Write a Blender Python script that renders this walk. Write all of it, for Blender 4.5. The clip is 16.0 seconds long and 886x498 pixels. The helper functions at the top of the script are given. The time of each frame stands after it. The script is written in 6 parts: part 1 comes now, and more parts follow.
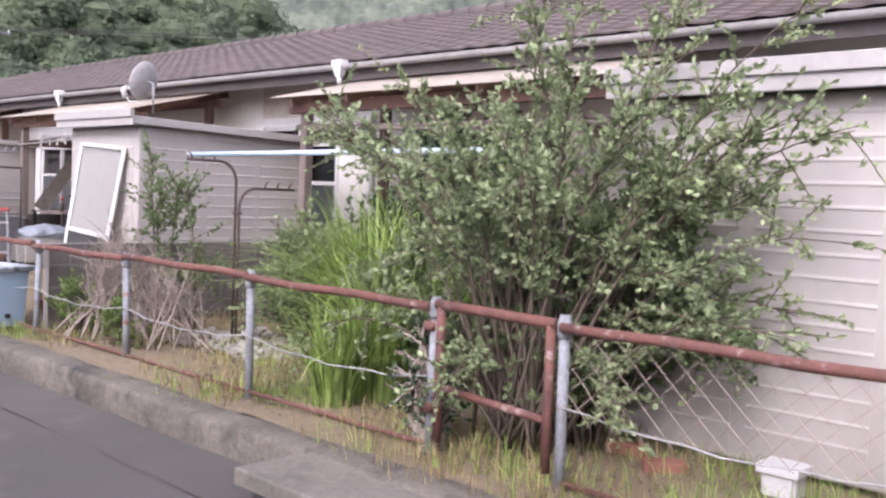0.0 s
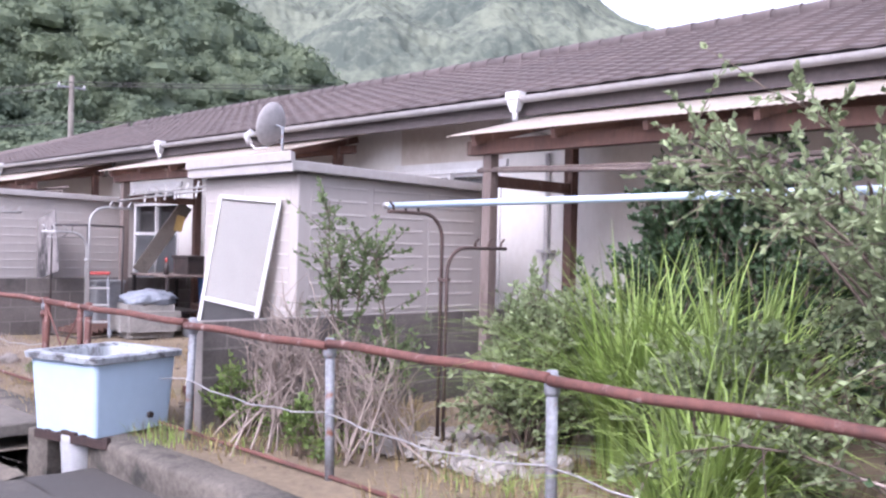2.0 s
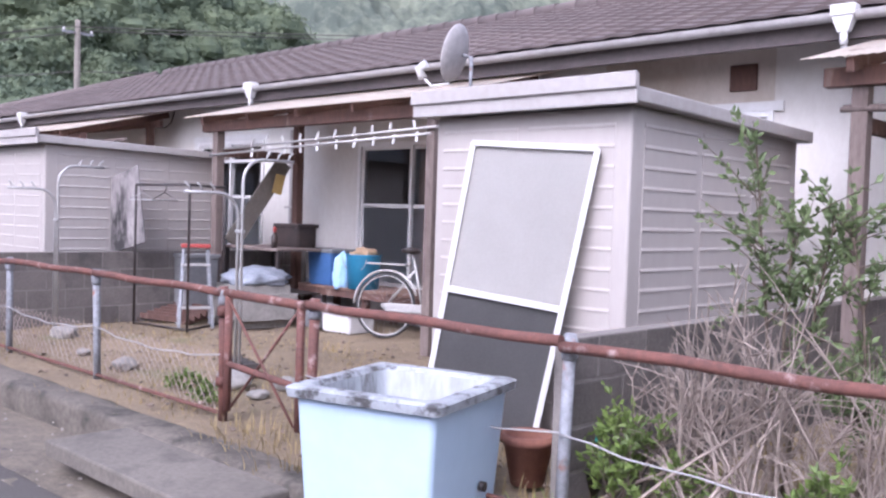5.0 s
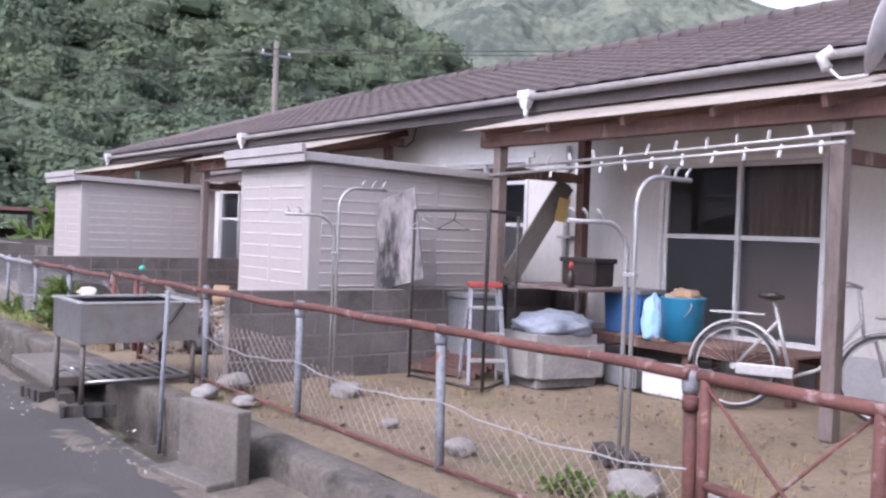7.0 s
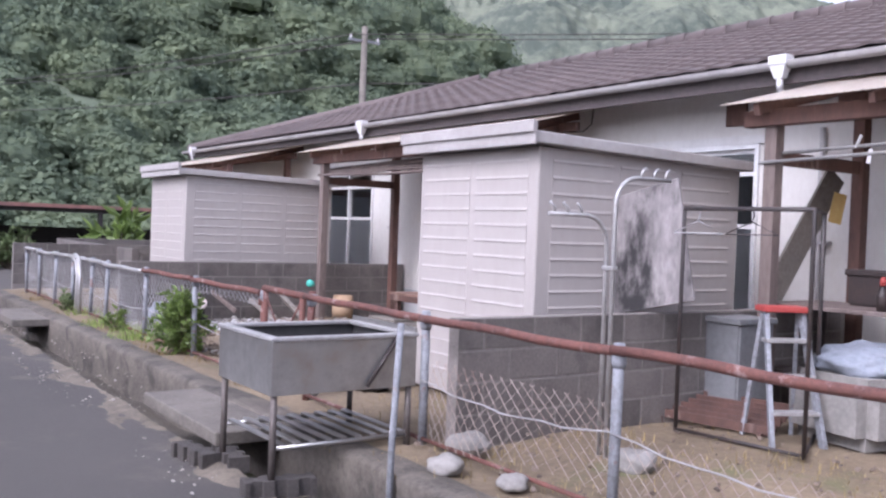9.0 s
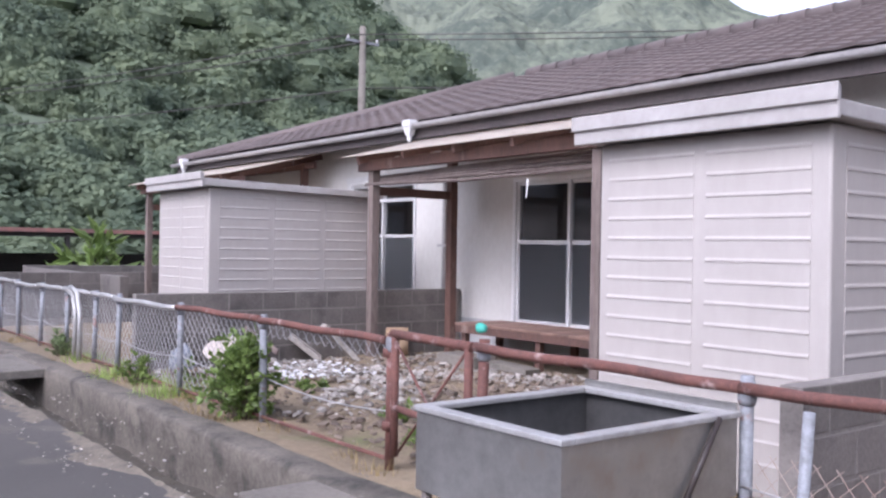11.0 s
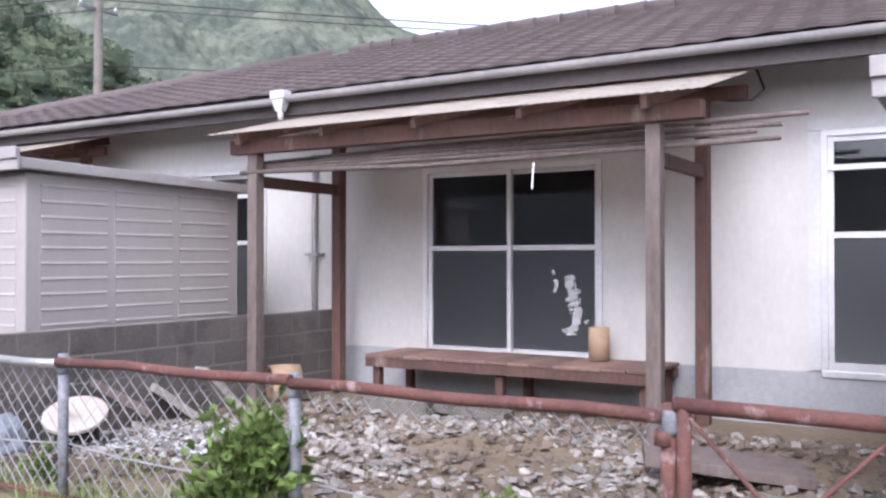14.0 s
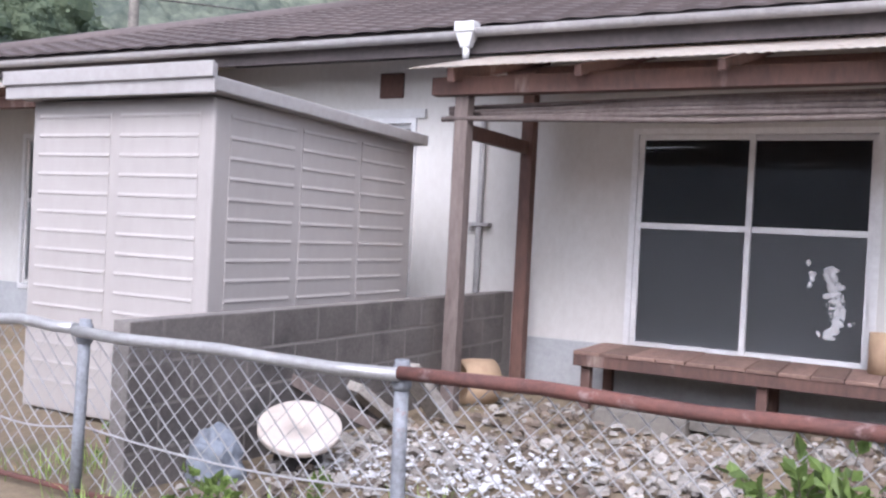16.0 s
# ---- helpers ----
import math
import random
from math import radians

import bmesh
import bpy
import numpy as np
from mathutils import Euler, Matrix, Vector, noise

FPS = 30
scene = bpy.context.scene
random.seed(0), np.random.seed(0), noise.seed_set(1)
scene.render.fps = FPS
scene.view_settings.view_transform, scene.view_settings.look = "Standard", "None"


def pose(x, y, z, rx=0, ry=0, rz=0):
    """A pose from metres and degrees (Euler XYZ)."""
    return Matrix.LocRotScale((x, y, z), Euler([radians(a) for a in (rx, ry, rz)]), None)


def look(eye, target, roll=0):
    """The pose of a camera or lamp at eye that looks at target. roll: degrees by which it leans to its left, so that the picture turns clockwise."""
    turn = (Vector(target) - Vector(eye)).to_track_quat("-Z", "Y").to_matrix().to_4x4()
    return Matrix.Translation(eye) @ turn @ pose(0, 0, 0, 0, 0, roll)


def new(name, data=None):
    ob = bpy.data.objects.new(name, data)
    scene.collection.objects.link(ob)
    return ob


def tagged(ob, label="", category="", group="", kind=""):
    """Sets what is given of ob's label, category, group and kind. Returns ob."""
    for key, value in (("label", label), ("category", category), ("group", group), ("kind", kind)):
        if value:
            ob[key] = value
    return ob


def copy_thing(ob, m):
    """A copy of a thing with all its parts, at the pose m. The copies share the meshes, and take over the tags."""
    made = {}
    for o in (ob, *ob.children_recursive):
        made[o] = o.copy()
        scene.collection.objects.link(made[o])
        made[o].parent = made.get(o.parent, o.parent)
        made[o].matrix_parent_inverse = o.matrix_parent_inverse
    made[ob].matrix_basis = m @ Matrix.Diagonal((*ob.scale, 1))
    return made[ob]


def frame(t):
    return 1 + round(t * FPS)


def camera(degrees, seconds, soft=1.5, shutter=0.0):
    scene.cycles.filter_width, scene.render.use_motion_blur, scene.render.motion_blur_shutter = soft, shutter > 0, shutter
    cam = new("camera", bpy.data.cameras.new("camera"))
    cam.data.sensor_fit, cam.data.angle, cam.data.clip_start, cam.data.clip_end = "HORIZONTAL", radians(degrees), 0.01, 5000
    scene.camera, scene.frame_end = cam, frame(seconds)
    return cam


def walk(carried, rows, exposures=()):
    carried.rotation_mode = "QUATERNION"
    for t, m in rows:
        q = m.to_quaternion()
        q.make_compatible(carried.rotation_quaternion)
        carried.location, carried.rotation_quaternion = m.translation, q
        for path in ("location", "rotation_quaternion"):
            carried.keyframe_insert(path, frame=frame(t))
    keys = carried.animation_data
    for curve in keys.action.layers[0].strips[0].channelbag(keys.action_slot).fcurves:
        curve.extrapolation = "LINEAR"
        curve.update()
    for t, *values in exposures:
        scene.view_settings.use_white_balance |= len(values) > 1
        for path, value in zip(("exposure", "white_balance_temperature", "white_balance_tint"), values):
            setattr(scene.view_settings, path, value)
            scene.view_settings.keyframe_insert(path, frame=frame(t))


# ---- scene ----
cam = camera(51.6, 16.0, soft=2.4)
METRES, EYE, TILT, LEAN, TURN = 19.2, 1.30, 0.0, 0.0, 42.8
ROWS = [
    (0.0, 0.0, 0.0, 0.0, 0.13, -3.22, -2.36),
    (0.5, -0.0187, 0.0227, 0.0005, 1.54, -1.4, -1.91),
    (1.0, -0.0368, 0.047, 0.0007, 5.24, 0.32, -1.73),
    (1.5, -0.0585, 0.07, 0.0006, 2.65, 0.14, -2.64),
    (2.0, -0.0772, 0.0923, 0.0005, 2.93, -0.1, -1.44),
    (2.5, -0.0997, 0.1121, 0.0005, 1.59, 0.6, -2.39),
    (3.0, -0.1191, 0.135, 0.0005, 1.33, 0.7, -0.74),
    (3.5, -0.1432, 0.1536, 0.0003, -1.06, 0.71, -2.48),
    (4.0, -0.1626, 0.1721, -0.0003, -1.89, -0.41, -1.54),
    (4.5, -0.1846, 0.1923, -0.0007, -1.95, -2.0, -3.18),
    (5.0, -0.2062, 0.2138, -0.0018, 0.79, -2.16, -1.81),
    (7.5, -0.3209, 0.3262, -0.0012, 10.44, -0.8, -2.6),
    (8.0, -0.3456, 0.3484, -0.001, 9.8, -0.64, -3.36),
    (8.5, -0.3695, 0.371, -0.0011, 11.6, 0.87, -2.07),
    (9.0, -0.3955, 0.3912, -0.0016, 12.42, -1.11, -2.18),
    (9.5, -0.4196, 0.4157, -0.0025, 15.83, -2.36, -0.57),
    (12.0, -0.5347, 0.5171, -0.0027, 2.91, 1.23, -0.75),
    (12.5, -0.5564, 0.5349, -0.0033, 0.03, 0.85, -0.7),
    (13.0, -0.579, 0.5573, -0.0022, -5.24, 0.52, -1.39),
    (13.5, -0.6009, 0.5779, -0.0022, -9.75, 0.71, -1.13),
    (14.0, -0.6211, 0.6016, -0.0031, -11.75, 0.67, 0.03),
    (14.5, -0.6408, 0.6264, -0.0038, -14.12, -0.4, -0.21),
    (15.0, -0.6595, 0.6523, -0.0043, -13.3, 0.02, -0.25),
    (15.5, -0.6831, 0.6768, -0.0047, -13.64, -0.48, -1.22),
    (16.0, -0.7068, 0.7024, -0.0052, -14.82, -0.95, -2.94),
]
walk(cam, [(t, pose(0, 0, EYE, TILT, LEAN, TURN) @ pose(METRES * x, METRES * y, METRES * z, 90 + pitch, roll, yaw)) for t, x, y, z, yaw, pitch, roll in ROWS],
     exposures=[(0.0, 1.56, 5980, 23), (1.2, 1.75, 5700, 27), (3.0, 1.72, 5600, 27), (5.0, 1.55, 5550, 26), (7.0, 1.36, 5600, 25), (10.5, 1.35, 5600, 22), (16.0, 1.37, 5640, 18)])

# world, sun, exposure
world = bpy.data.worlds.new("world")
scene.world = world
world.use_nodes = True
wn = world.node_tree
sky = wn.nodes.new("ShaderNodeTexSky")
sky.sky_type, sky.sun_disc = "NISHITA", False
sky.sun_elevation, sky.sun_rotation = radians(42), radians(163)
sky.dust_density, sky.air_density, sky.ozone_density = 4.0, 1.0, 1.0
hsv = wn.nodes.new("ShaderNodeHueSaturation")
hsv.inputs["Saturation"].default_value = 0.3
wn.links.new(sky.outputs["Color"], hsv.inputs["Color"])
wn.links.new(hsv.outputs["Color"], wn.nodes["Background"].inputs["Color"])
wn.nodes["Background"].inputs["Strength"].default_value = 0.15
sun = new("sun", bpy.data.lights.new("sun", "SUN"))
sun.data.energy, sun.data.angle, sun.data.color = 0.6, radians(25), (1.0, 0.94, 0.87)
sun.matrix_world = look((0, 0, 0), (-math.sin(radians(163)) * math.cos(radians(42)), -math.cos(radians(163)) * math.cos(radians(42)), -math.sin(radians(42))))


# materials
def mat(name, color, color2=None, rough=0.7, metal=0.0, scale=3.0, amount=0.34, fine=40.0, bump=0.2, stain=None, stain_scale=1.2,
        stain_at=0.6, stain_soft=0.1, stretch=(1, 1, 1), vary=0.0, island=0.0, spec=0.4, trans=0.0):
    """Two scales of variation between color and color2, patches of stain, and a fine relief."""
    m = bpy.data.materials.new(name)
    m.use_nodes = True
    nt = m.node_tree
    n, l = nt.nodes, nt.links
    b = n["Principled BSDF"]
    co = n.new("ShaderNodeTexCoord")
    mp = n.new("ShaderNodeMapping")
    mp.inputs["Scale"].default_value = stretch
    geo = n.new("ShaderNodeNewGeometry")
    l.new(geo.outputs["Position"], mp.inputs["Vector"])

    def noise_tex(s, detail=4.0, r=0.6):
        t = n.new("ShaderNodeTexNoise")
        t.inputs["Scale"].default_value, t.inputs["Detail"].default_value, t.inputs["Roughness"].default_value = s, detail, r
        l.new(mp.outputs["Vector"], t.inputs["Vector"])
        return t.outputs["Fac"]

    def mixc(f, a, c):
        x = n.new("ShaderNodeMix")
        x.data_type = "RGBA"
        for sock, v in ((x.inputs[0], f), (x.inputs[6], a), (x.inputs[7], c)):
            if isinstance(v, (tuple, list)):
                sock.default_value = (*v[:3], 1)
            elif isinstance(v, (int, float)):
                sock.default_value = v
            else:
                l.new(v, sock)
        return x.outputs[2]

    def ramp(f, lo, hi):
        r = n.new("ShaderNodeMapRange")
        r.inputs["From Min"].default_value, r.inputs["From Max"].default_value = lo, hi
        l.new(f, r.inputs["Value"])
        return r.outputs["Result"]

    color2 = color2 or tuple(c * 0.6 for c in color)
    big, small = noise_tex(scale), noise_tex(fine, 6.0, 0.7)
    mid = n.new("ShaderNodeMath")
    mid.operation = "ADD"
    l.new(big, mid.inputs[0])
    l.new(small, mid.inputs[1])
    c = mixc(ramp(mid.outputs[0], 1.0 - amount, 1.0 + amount), color2, color)
    if stain:
        c = mixc(ramp(noise_tex(stain_scale, 8.0, 0.65), stain_at, stain_at + stain_soft), c, stain)
    if vary or island:
        h = n.new("ShaderNodeHueSaturation")
        src = n.new("ShaderNodeObjectInfo").outputs["Random"] if vary else geo.outputs["Random Per Island"]
        r = n.new("ShaderNodeMapRange")
        r.inputs["To Min"].default_value, r.inputs["To Max"].default_value = 1 - (vary or island), 1 + (vary or island)
        l.new(src, r.inputs["Value"])
        l.new(r.outputs["Result"], h.inputs["Value"])
        l.new(c, h.inputs["Color"])
        c = h.outputs["Color"]
    l.new(c, b.inputs["Base Color"])
    rr = n.new("ShaderNodeMapRange")
    rr.inputs["To Min"].default_value, rr.inputs["To Max"].default_value = max(0.02, rough - 0.15), min(1.0, rough + 0.12)
    l.new(big, rr.inputs["Value"])
    l.new(rr.outputs["Result"], b.inputs["Roughness"])
    b.inputs["Metallic"].default_value = metal
    b.inputs["Specular IOR Level"].default_value = spec
    if bump:
        bp = n.new("ShaderNodeBump")
        bp.inputs["Strength"].default_value, bp.inputs["Distance"].default_value = bump, 0.01
        l.new(small, bp.inputs["Height"])
        l.new(bp.outputs["Normal"], b.inputs["Normal"])
    if trans:
        out = n["Material Output"]
        tr = n.new("ShaderNodeBsdfTranslucent")
        l.new(c, tr.inputs["Color"])
        ms = n.new("ShaderNodeMixShader")
        ms.inputs[0].default_value = trans
        l.new(b.outputs[0], ms.inputs[1])
        l.new(tr.outputs[0], ms.inputs[2])
        l.new(ms.outputs[0], out.inputs["Surface"])
    return m


def glass(name, color=(0.75, 0.78, 0.8), rough=0.02):
    m = bpy.data.materials.new(name)
    m.use_nodes = True
    b = m.node_tree.nodes["Principled BSDF"]
    b.inputs["Base Color"].default_value = (*color, 1)
    b.inputs["Roughness"].default_value = rough
    b.inputs["Transmission Weight"].default_value = 1.0
    b.inputs["IOR"].default_value = 1.45
    return m


M_ROAD = mat("asphalt", (0.098, 0.088, 0.08), (0.05, 0.045, 0.042), 0.85, scale=0.5, fine=60, bump=0.5, stain=(0.15, 0.128, 0.105), stain_scale=1.1, stain_at=0.55, stain_soft=0.2)
M_KERB = mat("mossy kerb concrete", (0.18, 0.155, 0.128), (0.055, 0.047, 0.04), 0.92, scale=2.6, fine=30, bump=0.7, stain=(0.032, 0.03, 0.026), stain_scale=3.2, stain_at=0.5, stain_soft=0.18)
M_CONC = mat("concrete", (0.2, 0.178, 0.152), (0.095, 0.084, 0.072), 0.9, scale=1.5, fine=35, bump=0.5, stain=(0.07, 0.064, 0.055), stain_scale=2.6, stain_at=0.53, stain_soft=0.2)
M_SILT = mat("ditch silt", (0.1, 0.085, 0.065), (0.04, 0.035, 0.03), 0.95, scale=3, fine=25, bump=0.8)
M_DIRT = mat("yard soil", (0.26, 0.2, 0.13), (0.11, 0.083, 0.055), 0.95, scale=0.8, fine=18, bump=1.0, stain=(0.12, 0.13, 0.05), stain_scale=0.9, stain_at=0.58, stain_soft=0.15)
M_GROUND = mat("far ground", (0.16, 0.15, 0.11), (0.08, 0.09, 0.05), 0.95, scale=0.2, fine=4, bump=0.4)
M_SAND = mat("pale road sand", (0.2, 0.168, 0.13), (0.075, 0.064, 0.052), 0.95, scale=5, fine=30, bump=0.6)
M_PLASTER = mat("white plaster", (0.58, 0.56, 0.53), (0.48, 0.452, 0.42), 0.85, scale=0.9, fine=22, bump=0.15, stain=(0.4, 0.345, 0.28), stain_scale=0.8, stain_at=0.6, stain_soft=0.3, stretch=(1, 1, 0.5))
M_BEIGE = mat("beige weathered plaster", (0.5, 0.44, 0.385), (0.38, 0.33, 0.28), 0.88, scale=0.9, fine=22, bump=0.2, stain=(0.33, 0.26, 0.2), stain_scale=1.0, stain_at=0.55, stain_soft=0.25, stretch=(1, 1, 0.5))
M_PLINTH = mat("grey plinth", (0.4, 0.4, 0.4), (0.28, 0.28, 0.28), 0.85, scale=2, fine=30, bump=0.3)
M_SIDING = mat("cream siding", (0.385, 0.352, 0.328), (0.335, 0.303, 0.28), 0.5, scale=1.2, fine=14, bump=0.05, stain=(0.4, 0.355, 0.325), stain_scale=1.5, stain_at=0.66, stain_soft=0.2, stretch=(1, 1, 0.4))
M_CAP = mat("shed roof trim", (0.38, 0.355, 0.34), (0.29, 0.265, 0.25), 0.6, scale=2, fine=18, bump=0.1, stain=(0.3, 0.27, 0.24), stain_scale=3, stain_at=0.62)
M_BLOCK = mat("concrete block", (0.175, 0.154, 0.14), (0.085, 0.074, 0.068), 0.95, scale=2.5, fine=50, bump=0.7, stain=(0.055, 0.05, 0.047), stain_scale=1.9, stain_at=0.52, stain_soft=0.2, vary=0.14)
M_MORTAR = mat("mortar", (0.25, 0.225, 0.205), (0.12, 0.105, 0.096), 0.95, scale=3, fine=40, bump=0.4)
M_TILE = mat("brown roof tile", (0.135, 0.106, 0.1), (0.08, 0.064, 0.061), 0.8, scale=0.8, fine=16, bump=0.3, stain=(0.14, 0.12, 0.105), stain_scale=2.5, stain_at=0.64, vary=0.1)
M_TILES = mat("brown roof tiles", (0.135, 0.106, 0.1), (0.08, 0.064, 0.061), 0.8, scale=0.8, fine=16, bump=0.3, stain=(0.14, 0.12, 0.105), stain_scale=2.5, stain_at=0.64, island=0.1)
M_EAVE = mat("dark eave board", (0.11, 0.09, 0.086), (0.06, 0.05, 0.048), 0.8, scale=2, fine=20, bump=0.3)
M_GUTTER = mat("grey gutter", (0.4, 0.38, 0.37), (0.25, 0.235, 0.23), 0.55, scale=2, fine=18, bump=0.05)
M_PVC = mat("white plastic", (0.6, 0.59, 0.58), (0.47, 0.455, 0.44), 0.5, scale=3, fine=20, bump=0.03)
M_TIMBER = mat("brown timber", (0.14, 0.074, 0.056), (0.062, 0.036, 0.03), 0.8, scale=3, fine=30, bump=0.5, stretch=(1, 1, 0.3), stain=(0.23, 0.17, 0.14), stain_scale=4, stain_at=0.6)
M_GREYWOOD = mat("weathered timber", (0.2, 0.16, 0.142), (0.085, 0.062, 0.055), 0.88, scale=4, fine=30, bump=0.5, stretch=(1, 1, 0.25))
M_BENCH = mat("bench planks", (0.24, 0.15, 0.115), (0.11, 0.068, 0.055), 0.85, scale=3, fine=30, bump=0.5, stretch=(1, 0.3, 1), vary=0.25)
M_SHEET = mat("corrugated plastic", (0.8, 0.74, 0.67), (0.64, 0.57, 0.5), 0.55, scale=1.5, fine=12, bump=0.1, trans=0.7, stain=(0.36, 0.27, 0.2), stain_scale=2, stain_at=0.62)
M_RUST = mat("rusted pipe", (0.175, 0.072, 0.055), (0.07, 0.034, 0.029), 0.8, scale=6, fine=45, bump=0.4, stain=(0.27, 0.19, 0.175), stain_scale=9, stain_at=0.58)
M_GALV = mat("galvanised steel", (0.29, 0.3, 0.325), (0.12, 0.118, 0.122), 0.7, metal=0.05, scale=5, fine=40, bump=0.15, stain=(0.2, 0.085, 0.055), stain_scale=7, stain_at=0.58)
M_WIRE = mat("fence wire", (0.4, 0.39, 0.39), (0.22, 0.21, 0.205), 0.6, metal=0.1, scale=4, fine=30, bump=0.0)
M_OLDWIRE = mat("rusty fence wire", (0.42, 0.37, 0.33), (0.2, 0.13, 0.1), 0.7, metal=0.1, scale=2, fine=30, bump=0.0)
M_FRAME = mat("aluminium frame", (0.72, 0.71, 0.7), (0.55, 0.53, 0.52), 0.4, metal=0.3, scale=3, fine=25, bump=0.02)
M_GLASS = glass("window glass")
M_FROST = glass("frosted glass", (0.55, 0.57, 0.6), 0.45)
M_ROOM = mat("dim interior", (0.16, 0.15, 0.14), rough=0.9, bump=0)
M_STEEL = mat("stainless steel", (0.5, 0.49, 0.47), (0.3, 0.285, 0.265), 0.38, metal=0.85, scale=2, fine=12, bump=0.05, stain=(0.3, 0.24, 0.18), stain_scale=3, stain_at=0.58, stain_soft=0.2)
M_TUB = mat("pale blue enamel", (0.42, 0.53, 0.64), (0.37, 0.47, 0.57), 0.35, scale=1.5, fine=9, bump=0.02, stain=(0.25, 0.19, 0.15), stain_scale=5, stain_at=0.72, stain_soft=0.03)
M_TUBIN = mat("worn tub inside", (0.5, 0.53, 0.55), (0.22, 0.23, 0.24), 0.6, scale=4, fine=14, bump=0.1, stretch=(1, 1, 0.25), stain=(0.12, 0.11, 0.1), stain_scale=5, stain_at=0.55)
M_RIM = mat("worn tub rim", (0.4, 0.43, 0.46), (0.2, 0.21, 0.22), 0.5, scale=6, fine=18, bump=0.1, stain=(0.07, 0.068, 0.068), stain_scale=9, stain_at=0.5, stain_soft=0.1)


# building blocks
def quad_box(bm, x0, x1, y0, y1, z0, z1, bevel=0.0):
    v = [bm.verts.new(p) for p in ((x0, y0, z0), (x1, y0, z0), (x1, y1, z0), (x0, y1, z0), (x0, y0, z1), (x1, y0, z1), (x1, y1, z1), (x0, y1, z1))]
    f = [bm.faces.new([v[i] for i in q]) for q in ((3, 2, 1, 0), (4, 5, 6, 7), (0, 1, 5, 4), (1, 2, 6, 5), (2, 3, 7, 6), (3, 0, 4, 7))]
    if bevel:
        bmesh.ops.bevel(bm, geom=list({e for q in f for e in q.edges}), offset=bevel, segments=2, affect="EDGES", profile=0.5)
    return v


def box(x0, x1, y0, y1, z0, z1, bevel=0.0):
    bm = bmesh.new()
    quad_box(bm, x0, x1, y0, y1, z0, z1, bevel)
    return bm


def beam(a, b, w, h, bevel=0.006):
    """A squared timber from a to b."""
    a, b = Vector(a), Vector(b)
    bm = bmesh.new()
    L = (b - a).length
    quad_box(bm, -w / 2, w / 2, -h / 2, h / 2, 0, L, bevel)
    bm.transform(Matrix.Translation(a) @ (b - a).to_track_quat("Z", "Y").to_matrix().to_4x4())
    return bm


def tube(pts, r, n=8, bm=None, caps=True):
    """A round rod along pts; r: one radius or one a point."""
    bm = bm or bmesh.new()
    pts = [Vector(p) for p in pts]
    rs = r if isinstance(r, (list, tuple)) else [r] * len(pts)
    rings, up = [], None
    for i, p in enumerate(pts):
        d = (pts[min(i + 1, len(pts) - 1)] - pts[max(i - 1, 0)]).normalized()
        if up is None:
            up = d.orthogonal().normalized()
        up = (up - d * up.dot(d)).normalized()
        s = d.cross(up)
        rings.append([bm.verts.new(p + rs[i] * (math.cos(a) * up + math.sin(a) * s)) for a in (2 * math.pi * k / n for k in range(n))])
    for q, w in zip(rings, rings[1:]):
        for k in range(n):
            bm.faces.new((q[k], q[(k + 1) % n], w[(k + 1) % n], w[k])).smooth = True
    if caps:
        bm.faces.new(rings[0][::-1])
        bm.faces.new(rings[-1])
    return bm


def lathe(profile, n=24, bm=None):
    """A turned body from (radius, z) pairs, open where the radius is above nought at the ends."""
    bm = bm or bmesh.new()
    rings = [[bm.verts.new((r * math.cos(2 * math.pi * k / n), r * math.sin(2 * math.pi * k / n), z)) for k in range(n)] for r, z in profile]
    for q, w in zip(rings, rings[1:]):
        for k in range(n):
            bm.faces.new((q[k], q[(k + 1) % n], w[(k + 1) % n], w[k])).smooth = True
    if profile[0][0] > 1e-4:
        bm.faces.new(rings[0][::-1])
    if profile[-1][0] > 1e-4:
        bm.faces.new(rings[-1])
    return bm


def mesh_of(name, bm, material):
    me = bpy.data.meshes.new(name)
    bmesh.ops.recalc_face_normals(bm, faces=bm.faces)
    bm.to_mesh(me)
    bm.free()
    me.materials.append(material)
    return me


def raw_mesh(name, verts, faces, material, smooth=False):
    me = bpy.data.meshes.new(name)
    me.from_pydata(verts, [], faces)
    me.materials.append(material)
    if smooth:
        me.shade_smooth()
    me.update()
    return me


def part(name, bm, material, parent, label="", at=None):
    """One mesh object under a thing or a part; bm is a bmesh or a finished mesh."""
    ob = new(name, bm if isinstance(bm, bpy.types.Mesh) else mesh_of(name, bm, material))
    ob.parent = parent
    if at is not None:
        ob.matrix_basis = at if isinstance(at, Matrix) else Matrix.Translation(at)
    return tagged(ob, label)


def thing(name, at, label, category, group="", kind=""):
    ob = new(name)
    ob.empty_display_size = 0.1
    ob.matrix_basis = at if isinstance(at, Matrix) else Matrix.Translation(at)
    return tagged(ob, label, category, group, kind)


def solid(name, bm, material, label, category, group="", kind="", at=None):
    """A thing of one mesh."""
    ob = new(name, bm if isinstance(bm, bpy.types.Mesh) else mesh_of(name, bm, material))
    if at is not None:
        ob.matrix_basis = at if isinstance(at, Matrix) else Matrix.Translation(at)
    return tagged(ob, label, category, group, kind)


# plan: the units of the terrace repeat along x
PITCH, SHED_X, SHED_Y = 7.09, -1.28, 4.45
UNITS = range(5)
FENCE_Y, WALL_Y, GROUND = 3.4, 7.66, 0.0
ROAD_Z = -0.2


def ux(k):
    return SHED_X - PITCH * k

